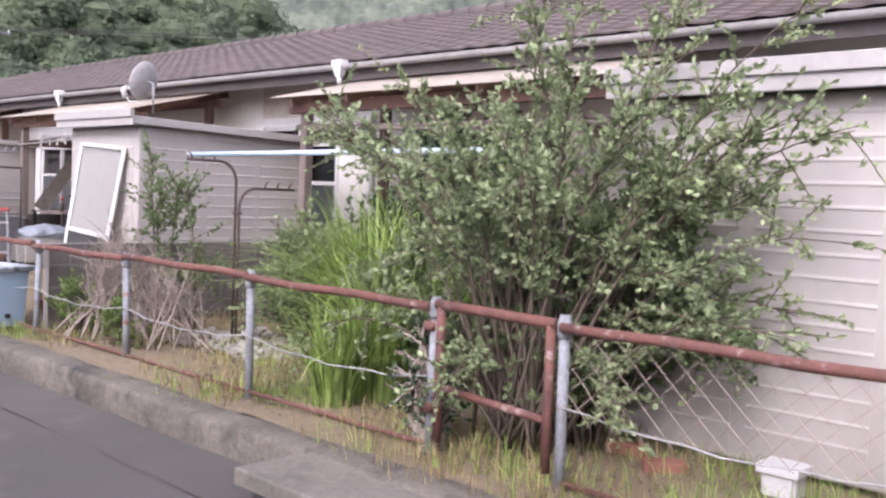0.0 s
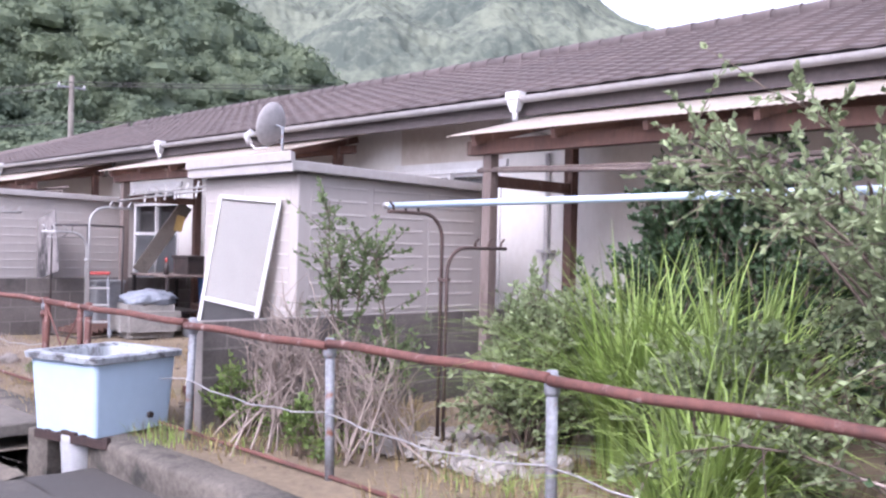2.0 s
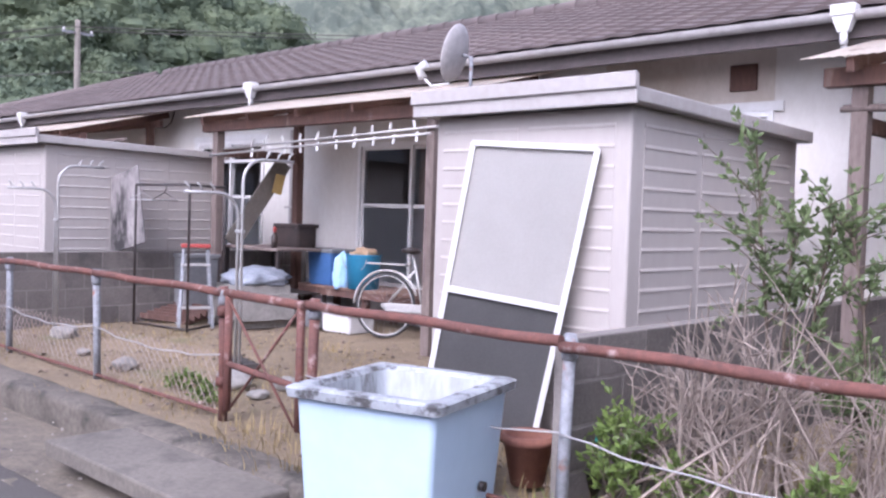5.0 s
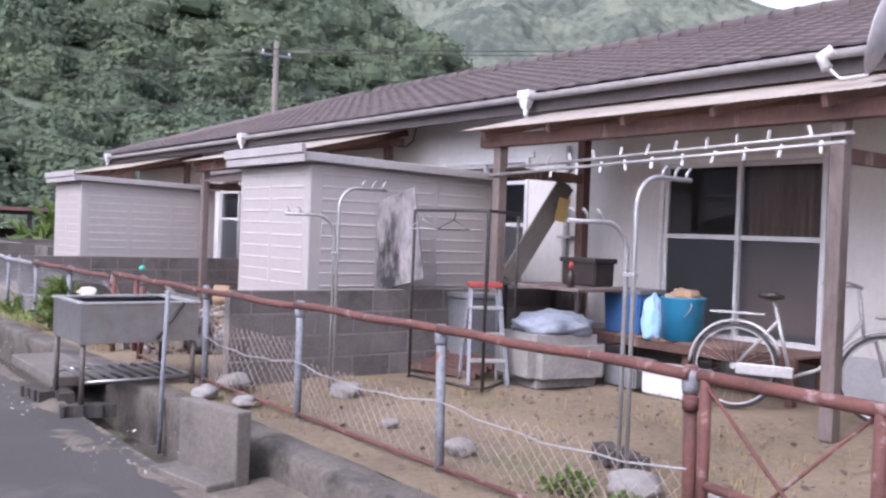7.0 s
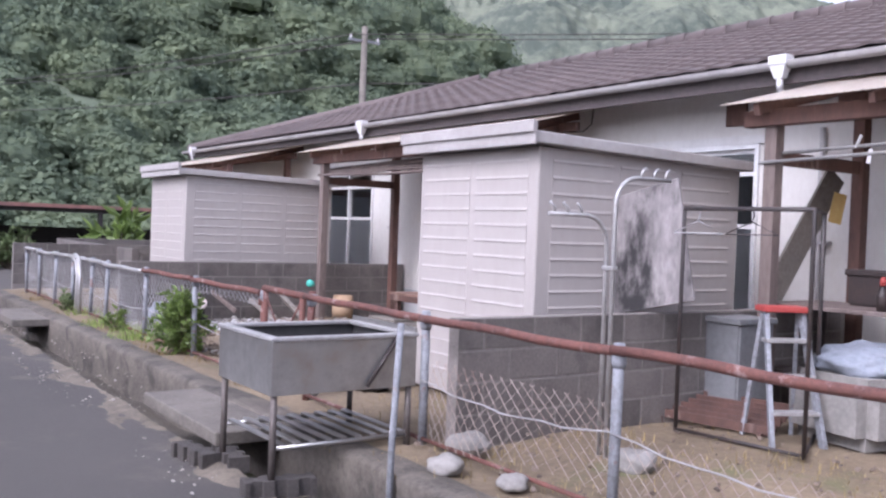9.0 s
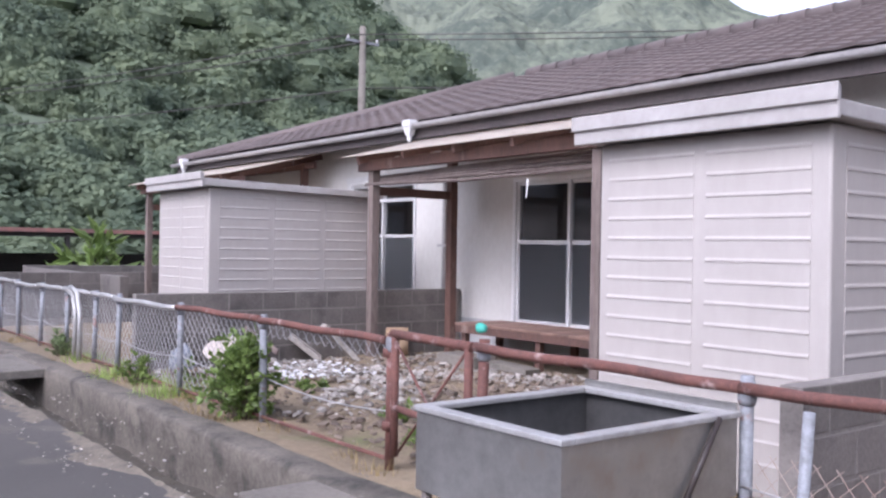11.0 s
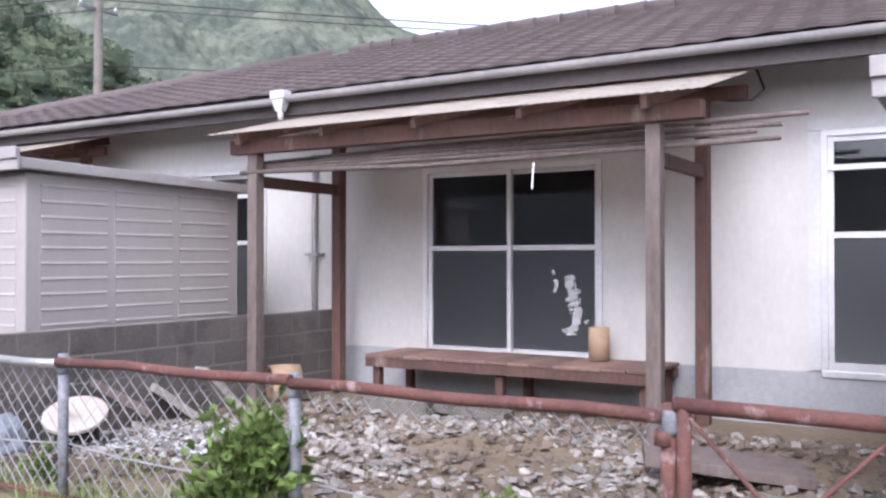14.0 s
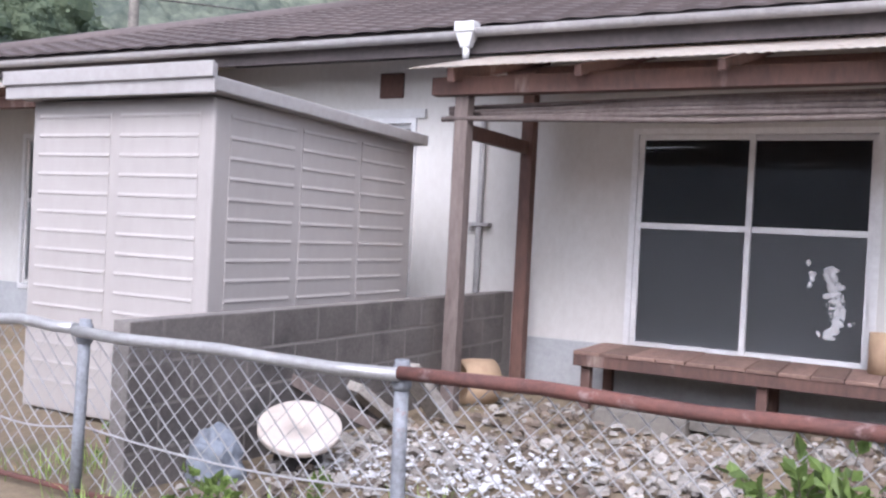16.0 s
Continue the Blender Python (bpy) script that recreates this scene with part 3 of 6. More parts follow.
# the window casings in the free wall
for k in range(5):
    a, b = ux(k) + 4.85, ux(k) + 6.5
    part("casing", box(a - 0.09, a - 0.002, WALL_Y - 0.02, WALL_Y + 0.02, 0.42, 2.29), M_PVC, house)
    part("casing", box(a - 0.09, b + 0.09, WALL_Y - 0.035, WALL_Y + 0.02, 2.2, 2.28), M_PVC, house)

# torn paper on one pane of the empty unit
xt = ux(3) + 1.42
torn_v, torn_f = [], []
tr = random.Random(11)
shards = []
for i in range(150):
    u = tr.random()
    shards.append((1.43 + 0.035 * math.sin(4.0 * u + 0.4) - 0.14 * max(0.0, 0.16 - u) * tr.random() / 0.16 + tr.gauss(0, 0.03 if 0.15 < u < 0.6 else 0.018), 0.6 + 0.5 * u, tr.uniform(0.006, 0.028), tr.uniform(0.008, 0.032)))
shards += [(1.27 + tr.gauss(0, 0.02), 1.0 + tr.gauss(0, 0.05), 0.02, 0.03) for i in range(5)]
for ip, (cx, cz, w, h) in enumerate(shards):
    n = 9
    ring = [(xt + cx + w * (0.6 + 0.5 * tr.random()) * math.cos(a), cz + h * (0.5 + 0.55 * tr.random()) * math.sin(a)) for a in [2 * math.pi * i / n for i in range(n)]]
    base, y0 = len(torn_v), WALL_Y + 0.044 - 0.00025 * ip
    torn_v += [(px, y0, pz) for px, pz in ring] + [(px, y0 + 0.0002, pz) for px, pz in ring] + [(xt + cx, y0, cz), (xt + cx, y0 + 0.0002, cz)]
    for i in range(n):
        k = (i + 1) % n
        torn_f += [(base + i, base + k, base + 2 * n), (base + n + k, base + n + i, base + 2 * n + 1), (base + k, base + i, base + n + i, base + n + k)]
solid("torn_paper", raw_mesh("torn_paper", torn_v, torn_f, M_TORN), None, "torn white paper stuck to a window pane", "paper", kind="stuff")


# curtain and dark screen of the lived-in unit
cx = ux(2) + 1.42
cv, cf = [], []
for i in range(81):
    xx = cx + 0.85 + 0.85 * i / 80
    yy = WALL_Y + 0.13 + 0.02 * math.sin(i * 0.9)
    cv += [(xx, yy, 0.5), (xx, yy, 2.0)]
for i in range(80):
    cf.append((2 * i, 2 * i + 2, 2 * i + 3, 2 * i + 1))
cur = raw_mesh("curtain", cv, cf, M_CURTAIN, True)
solid("curtain", cur, None, "brown patterned curtain drawn inside the window", "curtain")


def cable(name, pts, r, label, sag=0.0):
    a, b = Vector(pts[0]), Vector(pts[-1])
    line = [a.lerp(b, i / 12) - Vector((0, 0, sag * 4 * (i / 12) * (1 - i / 12))) for i in range(13)] if sag else pts
    return solid(name, tube(line, r, 6), M_BLACK, label, "cable")


cable("loose_cable", [(ux(3) + 4.42, 7.5, 2.68), (ux(3) + 4.5, 7.4, 2.5), (ux(3) + 4.42, 7.35, 2.42), (ux(3) + 4.25, 7.36, 2.43), (ux(3) + 4.1, 7.3, 2.45)], 0.009, "black loose cable hanging from the eave")

# ---- fence ----
POSTS = [0.8, -0.8, -2.37, -3.19, -4.77, -6.33, -7.9, -9.57, -10.4, -12.03, -13.63, -15.2, -16.75, -17.55, -19.15, -20.69, -22.28, -23.0, -24.0, -25.1, -26.2, -27.2]
RAIL_Z = 0.755
GATES = {(-3.19, -2.37), (-10.4, -9.57), (-17.55, -16.75)}
fence = thing("chain_link_fence", (0, FENCE_Y, 0), "low chain-link fence with rusty red top rail on steel posts", "fence")


def chain_link(x0, x1, z0, z1, material, pitch=0.08, r=0.0022, slack=0.0, seed=1):
    """Crossing wires, as in woven fencing, with a slack lower edge where it has come loose."""
    q = random.Random(seed)
    vs, fs = [], []

    def wob(x, z):
        s = slack * (1 - (z - z0) / (z1 - z0))
        return (x + s * 0.5 * math.sin(x * 5 + z * 9), 0.03 + s * math.sin(x * 3.1 + 1.3 * z) + 0.004 * math.sin(x * 60), z + 0.4 * s * math.sin(x * 4.3))

    for sign in (1, -1):
        n = int((x1 - x0 + (z1 - z0)) / pitch) + 1
        for i in range(n):
            c = x0 - (z1 - z0) + i * pitch if sign > 0 else x0 + i * pitch
            a = [c, z0] if sign > 0 else [c, z0]
            b = [c + sign * (z1 - z0), z1]
            if sign > 0:
                if a[0] < x0:
                    a = [x0, z0 + (x0 - a[0])]
                if b[0] > x1:
                    b = [x1, z1 - (b[0] - x1)]
            else:
                if a[0] > x1:
                    a = [x1, z0 + (a[0] - x1)]
                if b[0] < x0:
                    b = [x0, z1 - (x0 - b[0])]
            if b[1] - a[1] < 0.02:
                continue
            m = 5 if slack else 2
            base = len(vs)
            for j in range(m):
                u = j / (m - 1)
                px, py, pz = wob(a[0] + (b[0] - a[0]) * u, a[1] + (b[1] - a[1]) * u)
                py += 0.004 * sign
                vs += [(px - r, py - r, pz), (px + r, py - r, pz), (px, py + r, pz + r)]
            for j in range(m - 1):
                k = base + 3 * j
                for e in range(3):
                    fs.append((k + e, k + (e + 1) % 3, k + 3 + (e + 1) % 3, k + 3 + e))
    return raw_mesh("wire_mesh", vs, fs, material)


post_g = mesh_of("post", tube([(0, 0, -0.1), (0, 0, 0.83)], 0.026, 12), M_GALV)
post_r = mesh_of("post", tube([(0, 0, -0.1), (0, 0, 0.83)], 0.028, 12), M_RUST)
clamp = mesh_of("clamp", tube([(0, 0, 0.715), (0, 0, 0.735), (0, 0, 0.79), (0, 0, 0.81)], [0.03, 0.036, 0.036, 0.03], 12), M_GALV)
for i, xx in enumerate(POSTS):
    rusty = xx in (-10.4, -17.55, -16.75, -9.57)
    lean = Euler((radians(rnd.uniform(-1.2, 1.2)), radians(rnd.uniform(-1.5, 1.5)), rnd.random())).to_matrix().to_4x4()
    p = part("post", post_r if rusty else post_g, None, fence, "rusty steel post" if rusty else "galvanised post with flaking paint", at=Matrix.Translation((xx, 0, 0)) @ lean @ Matrix.Diagonal((1, 1, 0.955 if xx > -17 else 0.915, 1)))
    part("clamp", clamp, None, p)
for b, a in zip(POSTS, POSTS[1:]):
    if (a, b) in GATES:
        continue
    pale = b <= -20.69
    zz = (RAIL_Z if b > -17 else RAIL_Z - 0.035) + rnd.uniform(-0.012, 0.012)
    n = 6
    pts = [(a + (b - a) * i / n, -0.036, zz + 0.006 * math.sin(i * 1.7 + a)) for i in range(n + 1)]
    part("rail", tube(pts, 0.024, 10), M_POLE if pale else M_RUST, fence, "pale galvanised rail" if pale else "rusty red rail")
    m = 10
    if b > -15.0:
        part("tie_wire", tube([(a + (b - a) * i / m, -0.03, 0.38 - 0.05 * math.sin(math.pi * i / m) + 0.008 * math.sin(i * 2.1)) for i in range(m + 1)], 0.0045, 6), M_WIRE, fence, "slack pale tension wire")
    part("bottom_rail", tube([(a, -0.01, 0.03), (b, -0.01, 0.03)], 0.013, 8), M_RUST, fence)
    if a >= -2.4 and b <= 0.9:
        part("wire_mesh", chain_link(a + 0.03, b - 0.03, 0.3, 0.7, M_OLDWIRE, 0.125, 0.002, 0.03, 3), None, fence)
    elif -15.3 < a < -10.5:
        part("wire_mesh", chain_link(a + 0.03, b - 0.03, 0.05, 0.38 if a > -15 else 0.5, M_OLDWIRE, 0.085, 0.0018, 0.07 if a < -15 else 0.03, int(-a)), None, fence, "old loose rusty mesh")
    elif a < -17.6:
        fallen = -19.2 < a < -19.1
        part("wire_mesh", chain_link(a + 0.03, b - 0.03, 0.6 if fallen else 0.04, 0.695, M_WIRE, 0.095, 0.0026, 0.02, int(-a)), None, fence, "torn strip of galvanised mesh" if fallen else "pale galvanised mesh")
        part("tie_wire", tube([(a + (b - a) * i / m, 0.02, 0.3 - 0.04 * math.sin(math.pi * i / m)) for i in range(m + 1)], 0.005, 6), M_WIRE, fence)


def gate(x0, x1, swing=0.0, braced=True):
    w = x1 - x0 - 0.1
    g = thing("pipe_gate", pose(x0 + 0.05, FENCE_Y - 0.02, 0, 0, 0, swing), "rusty pipe gate with a crossed brace between fence posts", "gate", "yard gates")
    part("upright", tube([(0.02, 0, 0.06), (0.02, 0, 0.76)], 0.024, 10), M_RUST, g)
    part("upright", tube([(w - 0.02, 0, 0.06), (w - 0.02, 0, 0.76)], 0.024, 10), M_RUST, g)
    part("top_bar", tube([(-0.01, 0, 0.76), (w + 0.01, 0, 0.75)], 0.026, 10), M_RUST, g)
    part("mid_bar", tube([(0.02, 0, 0.34), (w - 0.02, 0, 0.3)], 0.02, 10), M_RUST, g)
    for sgn in (1, -1) if braced else ():
        part("brace", tube([(0.04, 0.01 * sgn, 0.4 - 0.32 * sgn), (w - 0.05, 0.01 * sgn, 0.4 + 0.32 * sgn)], 0.008, 6), M_RUST, g)
    for z in (0.2, 0.62):
        part("hinge", tube([(-0.05, 0, z), (-0.05, 0, z + 0.05)], 0.032, 10), M_RUST, g)
    return g


for a, b in sorted(GATES):
    gate(a, b, braced=a < -4)
cloth = bmesh.new()
bmesh.ops.create_icosphere(cloth, subdivisions=3, radius=0.03)
for vert in cloth.verts:
    vert.co *= 1 + 0.35 * noise.noise(vert.co * 30)
    vert.co.z *= 0.9
solid("green_rag", cloth, M_GREENPL, "green rag knotted on a fence post top", "rag", at=(-16.75, FENCE_Y, 0.85))
bent = thing("bent_pipes", (-23.3, FENCE_Y - 0.1, 0), "two pale bent pipes leaning on the fence", "pipe")
part("pipe", tube([(0.1, 0, -0.05), (0.06, 0.02, 0.5), (-0.06, 0.02, 0.72), (-0.4, 0.05, 0.76)], 0.028, 10), M_POLE, bent)
part("pipe", tube([(-0.08, 0, -0.05), (-0.1, 0.02, 0.5), (-0.2, 0.02, 0.68), (-0.5, 0.05, 0.72)], 0.024, 10), M_POLE, bent)


# ---- slabs over the ditch ----
def slab(x0, x1, y0, y1, z, label, group="ditch slabs"):
    b = box(x0, x1, y0, y1, z - 0.09, z, 0.012)
    for vert in b.verts:
        vert.co += Vector((0.01 * noise.noise(vert.co * 3), 0.012 * noise.noise(vert.co * 3 + Vector((5, 0, 0))), 0))
    return solid("concrete_slab", b, M_CONC, label, "slab", group)


slab(-10.62, -9.05, 2.42, 3.16, -0.02, "thick concrete slab bridging the ditch at the gate")
slab(-17.55, -16.05, 2.45, 3.2, -0.02, "thick concrete slab bridging the ditch at the gate")
slab(-24.4, -22.9, 2.45, 3.2, -0.02, "thick concrete slab bridging the ditch at the gate")
slab(-3.6, -1.0, 2.5, 3.16, -0.015, "worn concrete slab bridging the ditch at the gate")


# ---- blue bath tub ----
def bath_tub():
    t = thing("bath_tub", pose(-8.52, 3.09, 0, 0, 0, 16), "old pale blue enamel bath tub with grimy rim over ditch", "bath tub")
    W, D, H, B = 0.35, 0.37, 0.54, 0.0
    b = bmesh.new()
    n = 7

    def ring(w, d, z, r):
        out = []
        for cx, cy, a0 in ((w - r, d - r, 0), (-w + r, d - r, 90), (-w + r, -d + r, 180), (w - r, -d + r, 270)):
            for i in range(n):
                a = radians(a0 + 90 * i / (n - 1))
                out.append(b.verts.new((cx + r * math.cos(a), cy + r * math.sin(a), z)))
        return out

    def skin(rings):
        for p, q in zip(rings, rings[1:]):
            for i in range(len(p)):
                b.faces.new((p[i], p[(i + 1) % len(p)], q[(i + 1) % len(p)], q[i]))

    rs = [ring(W - 0.05, D - 0.05, B, 0.03), ring(W - 0.02, D - 0.02, H - 0.055, 0.03)]
    skin(rs)
    b.faces.new(rs[0][::-1])
    part("body", b, M_TUB, t)
    b = bmesh.new()
    rs = [ring(W - 0.02, D - 0.02, H - 0.057, 0.03), ring(W + 0.015, D + 0.015, H - 0.047, 0.04), ring(W + 0.02, D + 0.02, H - 0.01, 0.04), ring(W, D, H, 0.04), ring(W - 0.05, D - 0.05, H, 0.06), ring(W - 0.065, D - 0.065, H - 0.02, 0.07)]
    skin(rs)
    part("rim", b, M_RIM, t, "grimy grey rim")
    b = bmesh.new()
    rs = [ring(W - 0.065, D - 0.065, H - 0.02, 0.07), ring(W - 0.1, D - 0.1, B + 0.1, 0.07)]
    skin(rs)
    b.faces.new(rs[1])
    part("basin", b, M_TUBIN, t, "streaked grey inside")
    part("drain", tube([(W - 0.035, 0.12, 0.1), (W - 0.01, 0.12, 0.1)], 0.022, 12), M_BLACK, t, "black drain hole")
    b = bmesh.new()
    q = random.Random(4)
    for i in range(16):
        x = -W + 0.08 + i * 0.045
        quad_box(b, x, x + 0.047, -D + 0.02, -D + 0.05, B - 0.05, B + 0.03 * q.random())
    part("rusted_edge", b, M_DARKRUST, t, "flaking rusty lower edge")
    part("support", lathe([(0.1, -0.46), (0.11, -0.2), (0.12, -0.05), (0.12, B + 0.001)], 20), M_PLINTH, t, "blue-grey round support", at=(0.05, -0.24, 0))
    for x, y in ((-0.25, -0.28), (-0.25, 0.3), (0.25, 0.3)):
        part("support", box(x - 0.1, x + 0.1, y - 0.06, y + 0.06, -0.46, B + 0.002, 0.01), M_KERB, t, "dark concrete block support")
    return t


bath_tub()


# ---- stainless sink on legs ----
def sink():
    s = thing("sink_unit", (-15.57, 2.87, 0), "old stainless steel sink on thin legs with a slatted shelf", "sink")
    X, Y, T, Bz = 0.38, 0.46, 0.665, 0.35
    for q in ((-X, X, -Y, -Y + 0.012, Bz, T - 0.02), (-X, X, Y - 0.012, Y, Bz, T + 0.03), (-X, -X + 0.012, -Y + 0.012, Y - 0.012, Bz, T - 0.02), (X - 0.012, X, -Y + 0.012, Y - 0.012, Bz, T - 0.02)):
        part("side_panel", box(*q), M_STEEL, s, "stained steel side")
    part("basin_floor", box(-X + 0.012, X - 0.012, -Y + 0.012, Y - 0.012, Bz, Bz + 0.01), M_BASINDARK, s, "basin floor with dark reflection painted in")
    # Thin lining added inside the panels to carry the painted dark reflection.
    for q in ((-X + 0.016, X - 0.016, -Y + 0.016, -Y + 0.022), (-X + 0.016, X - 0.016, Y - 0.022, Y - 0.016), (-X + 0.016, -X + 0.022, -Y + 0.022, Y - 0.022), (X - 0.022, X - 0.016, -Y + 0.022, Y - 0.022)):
        part("basin_wall", box(*q, Bz + 0.012, T - 0.024), M_BASINDARK, s, "basin lining with dark reflection painted in")
    b = bmesh.new()
    for q in ((-X - 0.012, X + 0.012, -Y - 0.012, -Y + 0.05), (-X - 0.012, X + 0.012, Y - 0.06, Y + 0.012), (-X - 0.012, -X + 0.05, -Y + 0.05, Y - 0.06), (X - 0.05, X + 0.012, -Y + 0.05, Y - 0.06)):
        quad_box(b, *q, T - 0.022, T, 0.005)
    part("rim", b, M_POLE, s, "bright steel rim")
    for x in (-X + 0.03, X - 0.03):
        for y in (-Y + 0.03, Y - 0.03):
            part("leg", tube([(x, y, -0.11 if y < 0 else -0.02), (x, y, Bz + 0.003)], 0.02, 10), M_LEG, s, "tarnished leg")
    for x in (-X + 0.03, X - 0.03):
        part("shelf_rail", tube([(x, -Y + 0.03, 0.06), (x, Y - 0.03, 0.06)], 0.014, 8), M_STEEL, s)
    for i in range(9):
        y = -Y + 0.06 + i * (2 * Y - 0.15) / 8
        part("shelf_slat", box(-X + 0.02, X - 0.02, y, y + 0.04, 0.075, 0.087, 0.003), M_STEEL, s)
    part("waste_pipe", tube([(-0.15, 0.05, Bz), (-0.15, 0.05, 0.3), (-0.1, 0.05, 0.25)], 0.025, 10), M_PVC, s, "short white waste pipe")
    part("strut", tube([(X + 0.015, 0.33, T - 0.01), (X + 0.02, 0.12, Bz + 0.02)], 0.012, 6), M_BLACK, s, "dark diagonal rod")
    return s


sink()
brick_mesh = box(-0.195, 0.195, -0.04, 0.04, 0, 0.1, 0.004)
for x0, x1 in ((-0.2, -0.165), (-0.1, -0.035), (0.035, 0.1), (0.165, 0.2)):
    quad_box(brick_mesh, x0, x1, -0.065, 0.065, 0.001, 0.102, 0.005)
cb = solid("cinder_block", brick_mesh, M_CINDER, "dark grey cinder block lying under the sink legs", "block", "loose blocks", at=pose(-16.1, 2.34, -0.21, 0, 0, 8))
for x, y, z, a in ((-15.95, 2.5, -0.21, -6), (-15.25, 2.5, -0.21, 80), (-15.15, 3.14, -0.11, 12), (-16.0, 3.14, -0.11, 4)):
    copy_thing(cb, pose(x, y, z, 0, 0, a))
tagged(copy_thing(cb, pose(-11.6, 4.35, 0.0, 0, 0, -15)), "grey cinder block lying on the yard soil")
solid("leaning_pipe", tube([(-14.66, 2.84, -0.4), (-14.66, 2.85, 0.2), (-14.63, 2.86, 0.79)], 0.018, 8), M_GALV, "thin grey pipe standing in the ditch beside the sink", "pipe")
foot = bmesh.new()
quad_box(foot, -0.3, 0.3, -0.05, 0.05, -0.02, 0.44, 0.012)
quad_box(foot, -0.3, 0.3, -0.24, -0.05, -0.02, 0.06, 0.012)
solid("concrete_upstand", foot, M_CONC, "L-shaped precast concrete piece standing at the ditch", "concrete piece", at=pose(-13.2, 2.62, -0.21, 0, 0, 10))


def stone(x, y, r, material, label, z=0.0):
    b = bmesh.new()
    bmesh.ops.create_icosphere(b, subdivisions=3, radius=r)
    for vert in b.verts:
        vert.co *= 1 + 0.35 * noise.noise(vert.co * (1.3 / r) + Vector((x * 7, y * 5, 0)))
        vert.co.z *= 0.55
    for face in b.faces:
        face.smooth = True
    return solid("stone", b, material, label, "stone", "loose stones", at=(x, y, z + r * 0.35))


for x, y, r in ((-14.18, 4.11, 0.13), (-14.91, 3.53, 0.12), (-14.6, 3.16, 0.1), (-14.2, 3.28, 0.08), (-12.3, 3.75, 0.1), (-11.2, 4.0, 0.13), (-10.9, 4.25, 0.09), (-13.1, 3.8, 0.06), (-10.75, 3.9, 0.07)):
    stone(x, y, r, M_STONE, "pale rounded stone on the bare soil")


# ---- laundry poles ----
def laundry_poles(x, y, z1, z2, reach1, reach2, material, label):
    p = thing("laundry_pole_pair", (x, y, 0), label, "laundry pole", "laundry poles")

    def arm(dx, top, reach, name):
        s = 1 if reach > 0 else -1
        r = 0.17
        pts = [(dx, 0, -0.05), (dx, 0, top - r)]
        pts += [(dx, s * r * (1 - math.cos(a)), top - r + r * math.sin(a)) for a in [radians(15 * i) for i in range(1, 7)]] + [(dx, reach, top)]
        a = part(name, tube(pts, 0.0125, 10), material, p)
        for u in (0.45, 0.68, 0.9):
            yy = reach * u
            part("hook", tube([(dx, yy, top), (dx, yy + s * 0.01, top + 0.04), (dx, yy + s * 0.04, top + 0.065)], 0.008, 6), material, a)

    arm(0.0, z1, reach1, "low_pole")
    arm(0.055, z2, reach2, "tall_pole")
    part("collar", box(-0.018, 0.073, -0.018, 0.018, 1.08, 1.105, 0.004), material, p)
    return p


laundry_poles(-14.47, 4.14, 1.39, 1.62, -0.45, 0.45, M_POLE, "pair of bent pale metal laundry poles with hooks")
laundry_poles(-11.48, 4.2, 1.37, 1.63, -0.45, 0.45, M_POLE, "pair of bent pale metal laundry poles with hooks")
laundry_poles(-6.7, 4.58, 1.53, 1.31, -0.48, 0.58, M_OLDRUST, "pair of rusty brown bent laundry poles")
laundry_poles(-3.75, 4.58, 1.55, 1.31, -0.48, 0.58, M_OLDRUST, "pair of rusty brown bent laundry poles")
bp = thing("drying_pole", (0, 0, 0), "long pale blue drying pole laid across the laundry poles", "pole")
part("rod", tube([(-6.82, 4.2, 1.573), (-3.4, 4.2, 1.593)], 0.02, 10), M_BLUEPOLE, bp)
part("end_cap", tube([(-6.85, 4.2, 1.573), (-6.8, 4.2, 1.573)], 0.024, 10), M_POLE, bp, "grey end cap")

# ---- black hanger rack ----
rack = thing("hanger_rack", (0, 0, 0), "black metal clothes rack standing on the soil", "rack")
A, Bq, C = (-14.74, 5.11), (-13.86, 5.22), (-14.2, 5.85)
for p, q in ((A, Bq), (Bq, C)):
    part("frame", tube([(*p, 0.0), (*p, 1.46), (p[0], p[1], 1.48), (q[0], q[1], 1.48), (*q, 1.46), (*q, 0.0)], 0.014, 8), M_BLACK, rack)
    part("base_bar", tube([(*p, 0.02), (*q, 0.02)], 0.012, 8), M_BLACK, rack)
for u in (0.12, 0.55):
    hx, hy = A[0] + (Bq[0] - A[0]) * u, A[1] + (Bq[1] - A[1]) * u
    part("hanger", tube([(hx, hy, 1.5), (hx, hy + 0.02, 1.44), (hx, hy, 1.4), (hx - 0.15, hy - 0.06, 1.32), (hx + 0.15, hy + 0.06, 1.32), (hx, hy, 1.4)], 0.005, 6), M_WIRE if u < 0.3 else M_BLACK, rack)

# weathered board against the shed, standing on the block wall
bd = beam((-15.12, 5.2, 0.78), (-15.3, 5.2, 1.6), 0.02, 0.86, 0.004)
solid("leaning_board", bd, M_WASHED, "grey weathered board with black stains leaning on the shed", "board")

pal = thing("slat_pallet", pose(-14.75, 5.62, 0, 0, 0, 12), "reddish brown slatted pallet lying by the rack", "pallet")
for i in range(6):
    part("slat", beam((-0.42, -0.2 + 0.08 * i, 0.05 + 0.02 * i), (0.42, -0.2 + 0.08 * i, 0.05 + 0.02 * i), 0.02, 0.06, 0.003), M_TIMBER, pal)
for x in (-0.36, 0.36):
    part("bearer", beam((x, -0.24, 0.005), (x, 0.24, 0.12), 0.03, 0.05, 0.003), M_TIMBER, pal)

# ---- lived-in porch ----
bx = ux(2)


